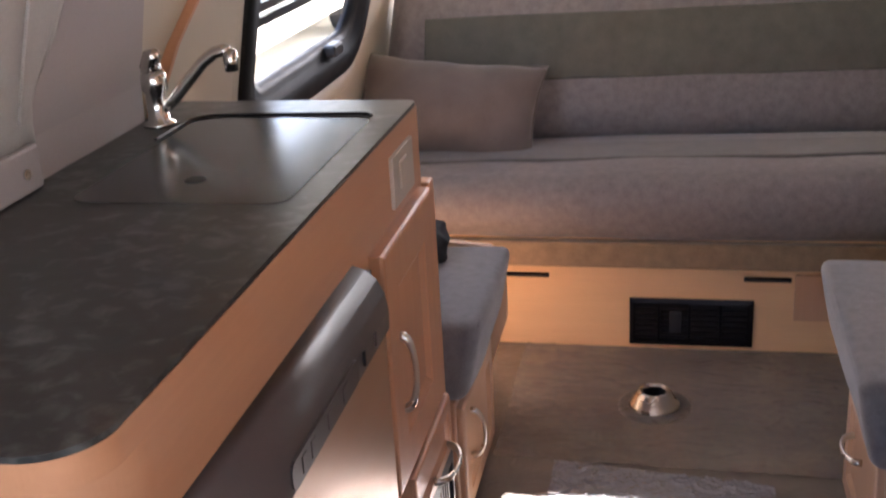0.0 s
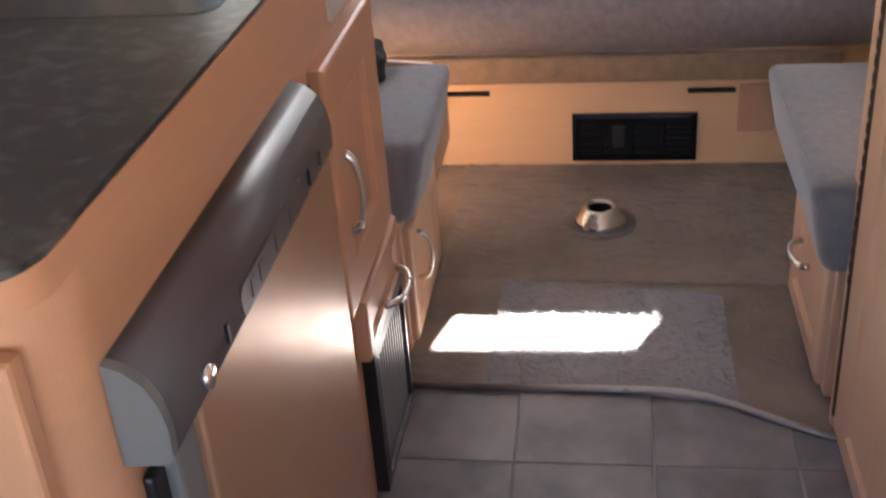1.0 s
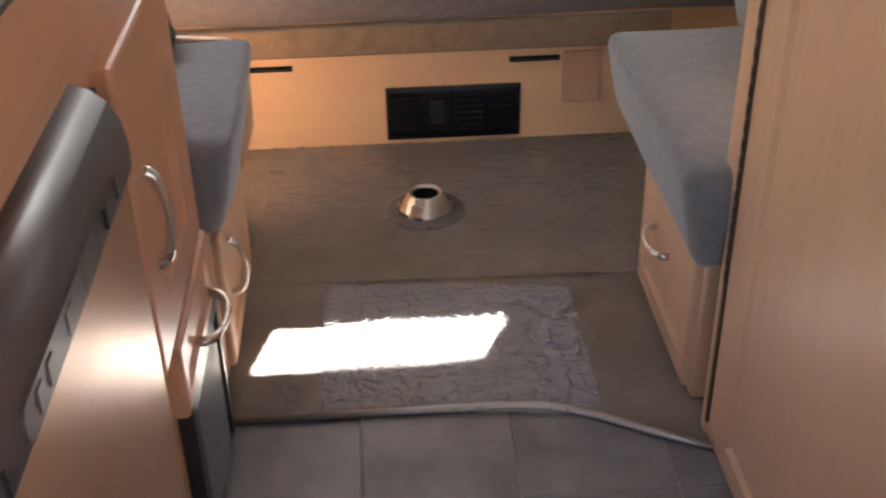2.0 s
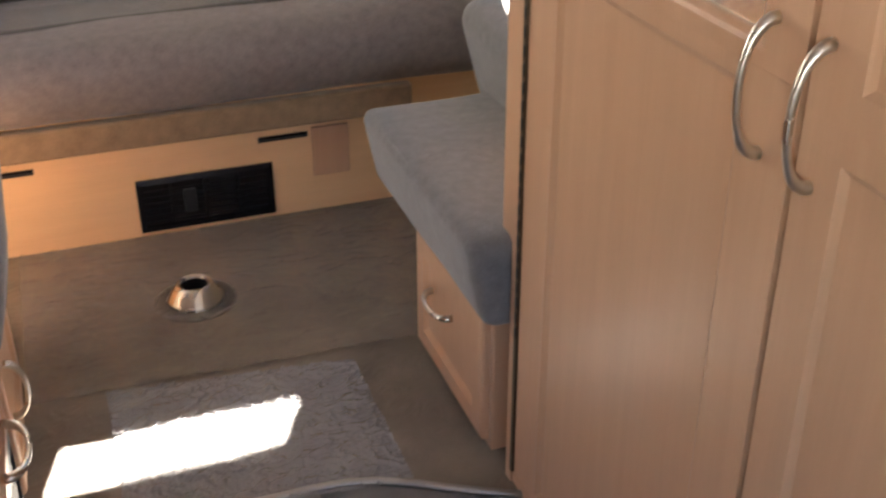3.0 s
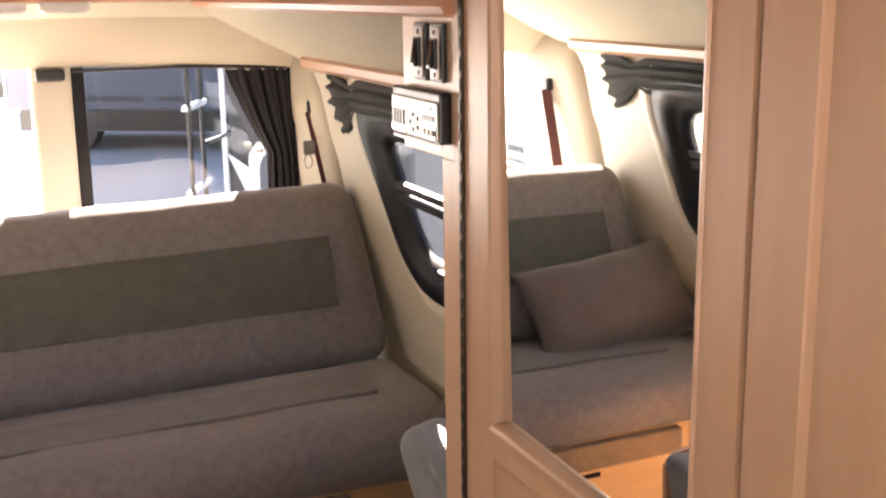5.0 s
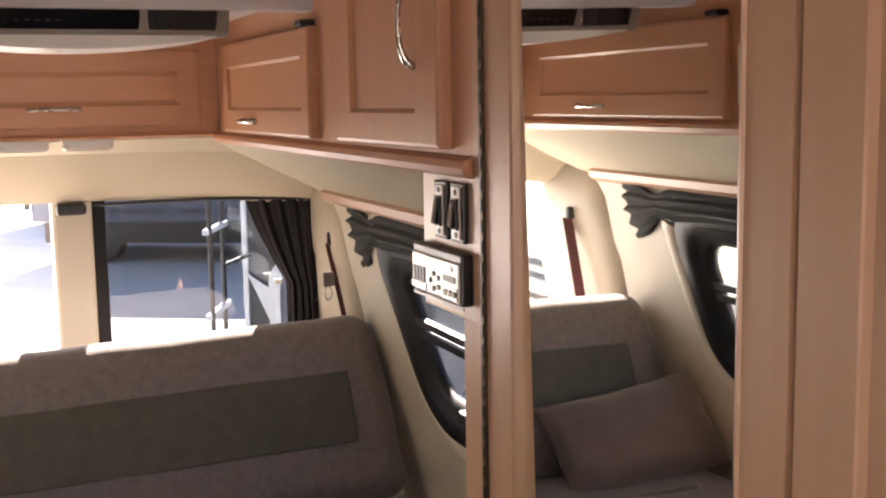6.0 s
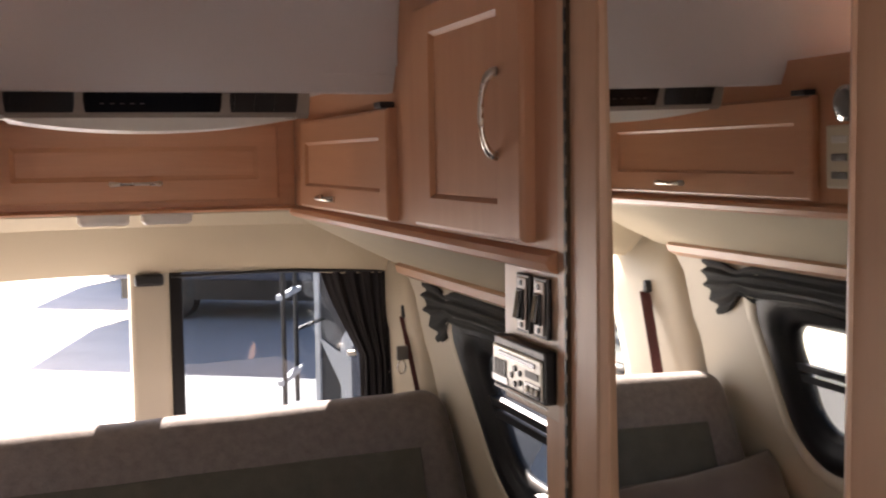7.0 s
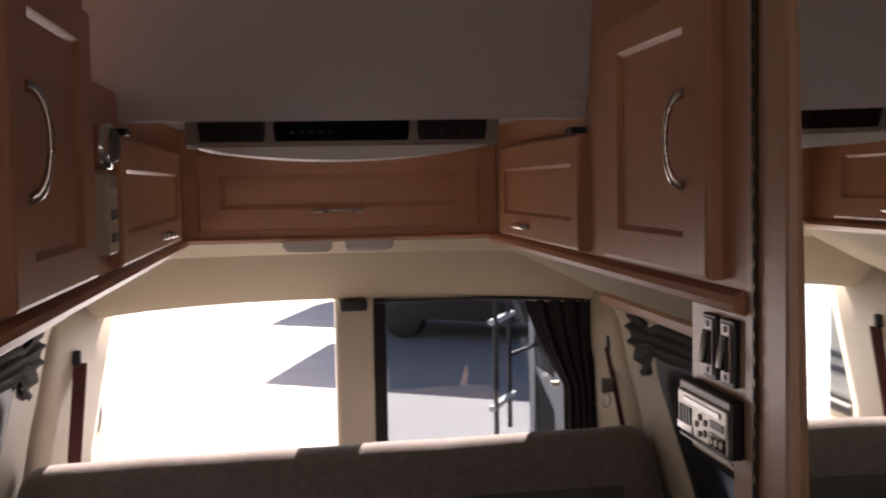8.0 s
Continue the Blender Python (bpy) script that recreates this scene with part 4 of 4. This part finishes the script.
part("holder", box(-0.792, -0.772, 1.24, 1.395, TOP + 0.001, TOP + 0.06, 0.005), GREY_WALL, bag, "grey-white plastic holder")
part("screw", tube([(-0.774, 1.355, TOP + 0.028), (-0.769, 1.355, TOP + 0.028)], 0.007, 12), CHROME, bag)

# ---- wardrobe ----
wd = thing("wardrobe", (0.63, 1.1, 0), "tall maple wardrobe with a mirrored door and a panelled door", "wardrobe")
part("body", box(FACE_R + 0.022, 0.86, 0.45, 1.858, 0.0, 1.985), MAPLE, wd, "maple carcass")
part("plinth", box(FACE_R + 0.002, FACE_R + 0.022, 0.45, 1.858, 0.0, 0.026, 0.003), MAPLE_Y, wd)
part("end_stile", box(FACE_R - 0.002, FACE_R + 0.022, 1.838, 1.862, 0.0, 1.985, 0.003), MAPLE, wd)
hg = part("piano_hinge", box(FACE_R - 0.004, FACE_R + 0.004, 1.829, 1.838, 0.03, 1.98), BRASS, wd, "long dark bronze piano hinge")
for k in range(60):
    z = 0.30 + 0.027 * k
    part("knuckle", box(FACE_R - 0.006, FACE_R - 0.003, 1.8295, 1.8345, z, z + 0.017), BLACK, hg)
MY0, MY1, MZ0 = 1.316, 1.742, 0.95
f = to_face("-x", FACE_R + 0.02)


def holed_frame(u0, u1, v0, v1, a0, a1, b0, b1, t=0.02):
    def rect(p, q, r, s, n):
        return [f(p, r, n), f(q, r, n), f(q, s, n), f(p, s, n)]
    return loops([rect(a0, a1, b0, b1, 0.002), rect(u0, u1, v0, v1, 0.002), rect(u0, u1, v0, v1, t - 0.0005), rect(a0 - 0.011, a1 + 0.011, b0 - 0.011, b1 + 0.011, t), rect(a0 - 0.009, a1 + 0.009, b0 - 0.009, b1 + 0.009, t + 0.003), rect(a0 - 0.004, a1 + 0.004, b0 - 0.004, b1 + 0.004, t + 0.001), rect(a0, a1, b0, b1, t - 0.008), rect(a0, a1, b0, b1, 0.002)], close_ends=False)


DY0, DY1 = 1.246, 1.828
d1 = part("mirror_door", holed_frame(DY0, DY1, 0.922, 1.975, MY0, MY1, MZ0, 1.86), MAPLE, wd, "maple door frame round a mirror")
ajar = Matrix.Translation(f((MY0 + MY1) / 2, 1.40, 0.010)) @ Matrix.Rotation(radians(-0.5), 4, "Z") @ Matrix.Rotation(radians(-0.7), 4, "Y")
part("mirror", moved(box(-0.003, 0.003, (MY0 - MY1) / 2 - 0.002, (MY1 - MY0) / 2 + 0.002, MZ0 - 1.402, 0.462), ajar), MIRROR, d1, "tall clear mirror")
d1b = part("lower_door_panel", panel_door("-x", FACE_R + 0.02, DY0, DY1, 0.03, 0.922, 0.085, 0.02, 0.006, 0.010, 0.02, False), MAPLE, d1, "maple field below the mirror")
part("handle", pull("-x", FACE_R, 1.293, 0.909, 0.132, True, 0.034, 0.0039), NICKEL, d1, "nickel arched handle", True)
d2 = part("panel_door", panel_door("-x", FACE_R + 0.02, 0.56, 1.236, 0.912, 1.975, 0.068, 0.02, 0.006, 0.008, 0.033, False), MAPLE, wd, "maple panelled door")
part("lower_door_panel", panel_door("-x", FACE_R + 0.02, 0.56, 1.236, 0.03, 0.912, 0.058, 0.02, 0.006, 0.008, 0.033, False), MAPLE, d2)
part("handle", pull("-x", FACE_R, 1.214, 0.909, 0.132, True, 0.034, 0.0039), NICKEL, d2, "nickel arched handle", True)
part("door_gap", box(FACE_R + 0.010, FACE_R + 0.021, 1.238, 1.244, 0.03, 1.975), BLACK, wd)
solid("wall_east_front", box(FACE_R + 0.01, 0.88, 0.38, 0.45, 0.0, 1.985), MAPLE, "maple partition beside the entrance", "partition", kind="structure")

# panel with switches and radio beside the wardrobe
sp = thing("control_panel", (0.42, 1.96, 1.28), "pale maple panel carrying switches and a radio", "panel")
part("board", box(0.402, 0.42, 1.862, 2.05, 1.282, 1.475, 0.002), wood("pale_maple", (0.62, 0.47, 0.34), (0.54, 0.39, 0.27)), sp)
part("lower_board", box(0.405, 0.42, 1.862, 1.915, 0.42, 1.282, 0.002), MAPLE, sp)
part("shelf", box(0.42, 0.62, 1.862, 2.05, 1.282, 1.295), MAPLE_Y, sp)
for y0 in (1.944, 1.886):
    sw = thing("rocker_switch", (0.40, y0 + 0.022, 1.39), "black rocker switch in a pale plate with two screws", "switch", "rocker switches")
    part("plate", box(0.394, 0.4018, y0, y0 + 0.044, 1.386, 1.466, 0.002), BLACK, sw)
    part("cover", box(0.3915, 0.3942, y0 + 0.007, y0 + 0.035, 1.391, 1.461, 0.001), SWITCH_PLATE, sw)
    part("bezel", box(0.388, 0.392, y0 + 0.011, y0 + 0.031, 1.404, 1.446, 0.001), BLACK, sw)
    part("rocker", moved(box(-0.005, 0.005, -0.007, 0.007, -0.019, 0.019, 0.002), pose(0.3885, y0 + 0.021, 1.425, 0, 8, 0)), BLACK_GLOSS, sw)
    for z in (1.397, 1.454):
        part("screw", tube([(0.3922, y0 + 0.021, z), (0.390, y0 + 0.021, z)], 0.004, 8), BLACK, sw)
ra = thing("radio", (0.40, 1.95, 1.30), "black car radio with a silver faceplate and CD slot", "radio")
part("housing", box(0.384, 0.4018, 1.872, 2.048, 1.304, 1.374, 0.003), BLACK, ra)
face = part("faceplate", box(0.3805, 0.3845, 1.876, 2.044, 1.309, 1.362, 0.0025), SILVER, ra)
X = 0.3800
part("slot", box(X - 0.0012, X + 0.001, 1.895, 2.02, 1.349, 1.355), BLACK_GLOSS, face, "dark CD slot")
part("lower_panel", box(X - 0.0008, X + 0.001, 1.878, 1.928, 1.311, 1.328), BLACK_GLOSS, face, "black lower panel")
part("lower_panel", box(X - 0.0008, X + 0.001, 1.988, 2.042, 1.311, 1.320), BLACK_GLOSS, face)
part("display", box(X - 0.0008, X + 0.001, 1.884, 1.925, 1.334, 1.343), GREY_EDGE, face, "small grey display")
for k in range(4):
    part("button", box(X - 0.0012, X + 0.001, 1.994 + 0.0115 * k, 2.001 + 0.0115 * k, 1.321, 1.343), BLACK, face)
for k in range(5):
    a = 2 * math.pi * k / 5
    part("button", tube([(X + 0.001, 1.957 + 0.016 * math.cos(a), 1.328 + 0.011 * math.sin(a)), (X - 0.0015, 1.957 + 0.016 * math.cos(a), 1.328 + 0.011 * math.sin(a))], 0.0042, 8), BLACK, face)
for k in range(3):
    part("knob", tube([(X, 1.887 + 0.015 * k, 1.3195), (X - 0.003, 1.887 + 0.015 * k, 1.3195)], 0.0045, 10), CREAM, face)
part("trim_strip", box(0.3835, 0.3855, 1.866, 2.046, 1.300, 1.3035), ALU, ra, "thin bright lower trim")

# ---- overhead cabinets ----
def overhead(s, y_split, d1y, d2y, label):
    side = "-x" if s > 0 else "+x"
    F = s * 0.40
    y_front = 1.862 if s > 0 else 1.35
    cab = thing("overhead_cabinet", (s * 0.6, 2.6, 1.48), label, "cabinet", "overhead cabinets")
    part("tall_body", box(*sorted((F, s * 0.86)), y_front, y_split, 1.49, 1.985), MAPLE_RED_LIT, cab, "maple carcass")
    part("low_body", box(*sorted((F, s * 0.86)), y_split, 3.51, 1.49, 1.79), MAPLE_RED_LIT_Y, cab, "maple carcass")
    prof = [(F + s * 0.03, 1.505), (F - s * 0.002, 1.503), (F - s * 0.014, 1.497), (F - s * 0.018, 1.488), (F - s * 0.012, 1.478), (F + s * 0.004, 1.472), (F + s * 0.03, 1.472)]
    part("moulding", extrude(prof, "y", y_front, 3.512), MAPLE_RED_LIT_Y, cab, "rounded maple bottom moulding")
    d = part("upright_door", panel_door(side, F, d1y[0], d1y[1], 1.51, 1.872, 0.084, 0.021, 0.008, 0.007, 0.048), MAPLE_RED_LIT, cab, "maple door with a recessed field")
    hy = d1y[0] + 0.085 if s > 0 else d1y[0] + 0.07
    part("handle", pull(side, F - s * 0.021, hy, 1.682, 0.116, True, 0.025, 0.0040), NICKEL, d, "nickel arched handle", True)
    d = part("flap_door", panel_door(side, F, d2y[0], d2y[1], 1.508, 1.715, 0.052, 0.021, 0.007, 0.006), MAPLE_RED_LIT_Y, cab, "maple flap door")
    hm = d2y[0] + (d2y[1] - d2y[0]) * 0.62
    part("handle", pull(side, F - s * 0.021, hm, 1.536, 0.115, False, 0.026, 0.0042), NICKEL, d, "nickel arched handle", True)
    part("door_support", box(*sorted((F - s * 0.002, F - s * 0.03)), d2y[0] + 0.005, d2y[0] + 0.05, 1.716, 1.727, 0.002), BLACK, cab, "black flap stay")
    return cab


overhead(1, 2.555, (1.933, 2.399), (2.565, 3.335), "maple overhead cabinet over the wardrobe side window")
overhead(-1, 2.285, (1.77, 2.222), (2.45, 3.335), "maple overhead cabinet over the galley side window")

rc = thing("rear_overhead_cabinet", (0, 3.6, 1.49), "maple overhead cabinet above the rear doors", "cabinet", "overhead cabinets")
part("body", box(-0.40, 0.40, 3.515, 3.78, 1.492, 1.775), MAPLE_WARM_LIT, rc, "maple carcass")
d = part("flap_door", panel_door("-y", 3.515, -0.355, 0.355, 1.52, 1.715, 0.055, 0.02, 0.007, 0.012), MAPLE_WARM_LIT, rc, "wide maple flap door")
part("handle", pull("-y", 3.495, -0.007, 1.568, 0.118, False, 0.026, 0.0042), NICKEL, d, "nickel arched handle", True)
part("moulding", extrude([(3.50, 1.492), (3.494, 1.497), (3.50, 1.503), (3.516, 1.505), (3.54, 1.505), (3.54, 1.490)], "x", -0.40, 0.40), MAPLE_WARM_LIT, rc, "maple bottom moulding")
for x0 in (-0.149, 0.006):
    rl = thing("reading_light", (x0 + 0.062, 3.52, 1.46), "frosted rectangular reading light below the cabinet", "lamp", "reading lights")
    o = rounded(x0, x0 + 0.125, 3.50, 3.56, 0.012, 4)
    part("lens", loops([[(x, y, 1.488) for x, y in o], [(x, y, 1.472) for x, y in o], [(x0 + 0.0625 + (x - x0 - 0.0625) * 0.9, 3.53 + (y - 3.53) * 0.85, 1.464) for x, y in o]]), LIGHT_LENS, rl)
    part("housing", box(x0 - 0.002, x0 + 0.127, 3.499, 3.562, 1.486, 1.4935, 0.002), WHITE, rl)

# thermostat and switch by the galley overhead
th = thing("wall_control", (-0.40, 2.34, 1.53), "cream wall control with push buttons and a chrome dome above", "control")
part("plate", box(-0.402, -0.378, 2.315, 2.40, 1.535, 1.655, 0.004), CREAM, th)
for k in range(3):
    part("button", box(-0.379, -0.374, 2.335, 2.38, 1.553 + 0.034 * k, 1.567 + 0.034 * k, 0.002), GREY_EDGE if k < 2 else WHITE, th)
sc = thing("smoke_sensor", (-0.40, 2.34, 1.67), "chrome-rimmed round detector on the cabinet end", "detector")
part("rim", tube([(-0.402, 2.34, 1.695), (-0.375, 2.34, 1.695)], 0.034, 24), CHROME, sc, "", True)
part("dome", tube([(-0.375, 2.34, 1.695), (-0.366, 2.34, 1.695), (-0.362, 2.34, 1.695)], 0.02, 20, [0.027, 0.022, 0.008]), GREY_EDGE, sc, "", True)

# ---- roof air unit ----
ac = thing("air_conditioner", (-0.02, 2.85, 1.68), "grey roof air conditioner with dark grilles and a white underside", "air conditioner")
A0, A1 = -0.297, 0.252
part("housing", extrude([(2.63, 1.757), (2.622, 1.748), (2.636, 1.706), (2.65, 1.699), (3.15, 1.715), (3.20, 1.776), (2.63, 1.776)], "x", A0, A1), AC_GREY, ac, "beige-grey plastic housing")
for a, b2, m in ((A0 + 0.022, A0 + 0.137, BLACK), (-0.146, 0.092, BLACK_GLOSS), (0.106, A1 - 0.022, BLACK)):
    g = part("grille", loops([[(x, y - 0.0005, z) for x, y, z in ((a, 2.6385, 1.708), (b2, 2.6385, 1.708), (b2, 2.6205, 1.747), (a, 2.6205, 1.747))], [(x, y - 0.004, z) for x, y, z in ((a + 0.003, 2.6385, 1.710), (b2 - 0.003, 2.6385, 1.710), (b2 - 0.003, 2.6205, 1.745), (a + 0.003, 2.6205, 1.745))]]), m, ac)
    n = 3 if m is BLACK else 0
    for k in range(n):
        x = a + 0.008 + (b2 - a - 0.016) * k / n
        part("slat", loops([[(x, 2.633, 1.712), (x + 0.003, 2.633, 1.712), (x + 0.003, 2.616, 1.743), (x, 2.616, 1.743)], [(x, 2.630, 1.712), (x + 0.003, 2.630, 1.712), (x + 0.003, 2.613, 1.743), (x, 2.613, 1.743)]]), BLACK, g)
for k in range(5):
    x = -0.118 + 0.017 * k
    part("indicator", box(x, x + 0.007, 2.6225, 2.6255, 1.7240, 1.7258), GREY_PLASTIC, ac, "small pale mark")
rows = []
for i in range(17):
    x = A0 + 0.02 + (A1 - A0 - 0.04) * i / 16
    dz = 0.022 * (1 - ((x + 0.022) / 0.26) ** 2)
    rows.append([(x, 2.645, 1.701), (x, 2.655, 1.699 - dz), (x, 2.9, 1.700 - dz), (x, 3.12, 1.716)])
part("underside", loops(rows), LIGHT_LENS, ac, "white bowed underside")

# ---- belts, curtains ----
for s in (1, -1):
    sb = thing("seat_belt", (s * 0.80, 3.72, 0.95), "dark red seat belt on its pillar anchor", "seat belt", "seat belts")
    x, yb = (0.742, 3.688) if s > 0 else (0.700, 3.752)
    wide, lean = (0.010, 0.010) if s > 0 else (0.018, 0.004)
    part("strap", loops([[(s * (x + lean * k) + dx, yb + dy - 0.012 * k, 1.165 - 0.065 * k) for dx, dy in ((-wide, 0), (wide, 0), (wide, 0.003), (-wide, 0.003))] for k in range(5)]), BELT, sb, "maroon webbing")
    part("anchor", box(*sorted((s * (x - 0.004), s * (x + 0.026))), yb - 0.01, yb + 0.01, 1.16, 1.20, 0.006), BLACK, sb)
    if s > 0:
        part("tongue", box(x - 0.03, x + 0.004, yb - 0.04, yb - 0.026, 1.045, 1.085, 0.003), GREY_EDGE, sb)
        ring = [(x - 0.028 + 0.012 * math.cos(a) + 0.012, yb - 0.036, 1.025 + 0.02 * math.sin(a)) for a in [2 * math.pi * i / 16 for i in range(17)]]
        part("buckle_loop", tube(ring, 0.003, 6), CHROME, sb, "", True)


rows = []
for j in range(25):
    v = j / 24
    z = 1.305 - 0.53 * v
    left = 0.528 + 0.117 * min(1.0, v / 0.50) ** 1.25
    right = 0.725 + 0.012 * v
    rows.append([])
    for i in range(61):
        u = i / 60
        deep = 0.010 * math.sin(u * 27 + 1.6 * math.sin(2.5 * v)) + 0.006 * math.sin(u * 51 + 4 * v + 1.0)
        rows[-1].append((left + (right - left) * u ** 0.85, 3.815 - 0.025 * u + deep * (0.45 + 0.55 * v), z - 0.018 * u + 0.004 * math.sin(u * 27)))
bm = loops(rows, False, False)
join(bm, loops([[(x, y - 0.004, z) for x, y, z in r] for r in rows], False, False))
solid("curtain", bm, CURTAIN, "black curtain drawn back beside the rear door window", "curtain", "curtains", smooth=True)
solid("curtain_rail", tube([(0.10, 3.80, 1.302), (0.40, 3.80, 1.304), (0.73, 3.79, 1.292)], 0.005, 8), BLACK, "thin black curtain rail above the rear window", "curtain rail")
tie = thing("curtain_tie", (0.62, 3.80, 1.04), "small pale curtain tie clip", "clip")
part("clip", box(0.605, 0.63, 3.80, 3.815, 1.04, 1.055, 0.003), SILVER, tie)
for s in (1, -1):
    # gathered valance: soft lengthwise folds drawn in by a tie, fanning out into a drooping tail
    rows = []
    for k in range(33):
        v = k / 32
        row = []
        for i in range(49):
            u = i / 48
            y = 2.15 + 1.29 * u
            pinch = 1 - 0.42 * math.exp(-((y - 3.28) / 0.05) ** 2)
            tail = max(0.0, (y - 3.28) / 0.16)
            z = 1.245 + (0.047 - 0.105 * v) * pinch - 0.055 * tail * v ** 1.5 + 0.010 * math.sin(y * 9) * v
            fold = 0.006 * math.sin(v * 4.3 * 2 * math.pi + 1.1 * math.sin(7 * u)) + 0.003 * math.sin(v * 47 + 9 * u)
            row.append((s * (side_x(z) - 0.014 - 0.012 * math.sin(math.pi * v) * pinch - fold * pinch), y - 0.03 * tail * v * v + 0.006 * math.sin(v * 27) * tail, z))
        rows.append(row)
    bm = loops(rows, False, False)
    join(bm, loops([[(x + s * 0.012, y, z) for x, y, z in r] for r in rows], False, False))
    solid("valance", bm, CURTAIN_GREY, "dark grey pleated curtain gathered above the side window", "curtain", "window valances", smooth=True)

# ---- outside ----
solid("ground", box(-400, 400, -400, 400, -0.9, -0.72), ASPHALT, "pale sunlit concrete yard", "ground", kind="structure")


def motorhome(corner, turn, label, width, length, floor, top, paint):
    """The corner nearest the van, the turn of its near side, its size; built along x and turned."""
    rv = thing("motorhome", (*corner, -0.72), label, "motorhome", "parked motorhomes")
    m = pose(*corner, 0, 0, 0, turn)
    part("body", moved(box(0, width, 0, length, floor, top, 0.05), m), paint, rv)
    part("underbody", moved(box(0.15, width - 0.15, 0.1, length - 0.1, -0.42, floor - 0.002), m), BLACK, rv, "dark underbody")
    part("corner_trim", moved(box(-0.006, 0.022, -0.008, 0.02, floor + 0.02, top - 0.06, 0.004), m), RV_WHITE, rv, "white corner trim")
    for x in (0.2 * width, 0.8 * width):
        part("wheel", moved(tube([(x, 0.12, -0.40), (x, 0.36, -0.40)], 0.32, 20), m), BLACK, rv)
    return rv, m


TURN = -31.7
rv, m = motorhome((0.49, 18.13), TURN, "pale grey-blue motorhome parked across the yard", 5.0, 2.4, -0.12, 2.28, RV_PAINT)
for k, (a, b2) in enumerate(((0.9, 2.1), (2.3, 2.75), (2.95, 3.7))):
    part("lower_stripe", moved(box(a, b2, -0.012, 0.004, 0.02, 0.09, 0.003), m), RV_DARK, rv, "dark lower stripe")
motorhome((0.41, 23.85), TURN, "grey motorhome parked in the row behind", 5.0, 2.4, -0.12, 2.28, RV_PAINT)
rb, m = motorhome((1.055, 6.3), TURN, "dark grey motorhome parked close behind the van", 1.0, 4.0, -0.2, 2.1, RV_DARK)
part("graphic", moved(extrude([(0.02, 0.70), (0.14, 0.62), (0.14, 0.44)], "y", -0.012, 0.004), m), RV_WHITE, rb, "pale painted flash")
o = rounded(0.14, 0.75, -0.02, 0.78, 0.12, 5)
wf = part("window_frame", moved(loops([[(x, y, z) for x, z in q] for q, y in ((o, 0.004), (o, -0.03), ([(0.445 + (x - 0.445) * 0.84, 0.38 + (z - 0.38) * 0.88) for x, z in o], -0.034))]), m), RV_WHITE, rb, "white rounded window surround")
part("pane", moved(extrude([(0.445 + (x - 0.445) * 0.80, 0.38 + (z - 0.38) * 0.85) for x, z in o], "y", -0.040, -0.0345), m), RV_PAINT, wf, "grey window pane")
ld = part("ladder", tube([(0.757, 5.62, 0.45), (0.757, 5.62, 2.0)], 0.012, 8), BLACK, rb, "slim dark ladder with pale rungs", True)
part("rail", tube([(0.880, 5.95, 0.45), (0.880, 5.95, 2.0)], 0.012, 8), BLACK, ld, "", True)
for k in range(4):
    z = 0.60 + 0.39 * k
    part("rung", loops([[(x + d, y, z + e) for d, e in ((-0.014, 0), (0.014, 0), (0.014, 0.024), (-0.014, 0.024))] for x, y in ((0.735, 5.60), (0.900, 5.97))]), RV_WHITE, ld, "pale rung")
for z in (0.80, 1.70):
    part("bracket", tube([(0.880, 5.95, z), (1.10, 6.30, z)], 0.011, 8), BLACK, ld)
tr = thing("trailer", (-3.6, 8.0, -0.72), "long cream trailer with dark stripes parked alongside", "trailer")
part("body", box(-5.8, -3.4, 1.0, 16.0, -0.35, 2.4, 0.05), TRAILER, tr)
for z in (-0.12, 0.0):
    part("stripe", box(-3.405, -3.385, 1.1, 15.9, z, z + 0.055, 0.003), RV_DARK, tr, "dark blue stripe")
# extra dark band, placed to show low in the mirrored side window
part("lower_panel", box(-3.42, -3.38, 1.6, 8.3, -0.34, 0.16, 0.02), RV_DARK, tr, "added dark band low on the trailer side")
for y in (4.0, 12.5):
    part("wheel", tube([(-3.75, y, -0.40), (-3.45, y, -0.40)], 0.32, 20), BLACK, tr)

# ---- floor tiles ----
for i in range(-4, 4):
    for j in range(0, 9):
        x0, y0 = 0.087 + 0.243 * i, 1.72 - 0.243 * (j - 1)
        x1, y1 = x0 + 0.2395, y0 + 0.2395
        if x1 > 0.86 or x0 < -0.90 or y0 < -0.35:
            continue
        if y1 > 1.93:
            y1 = 1.93
        b = box(x0, x1, y0, y1, -0.012, -0.002, 0.0012, 1)
        t_ob = part("tile", b, TILE, bpy.data.objects["floor"])
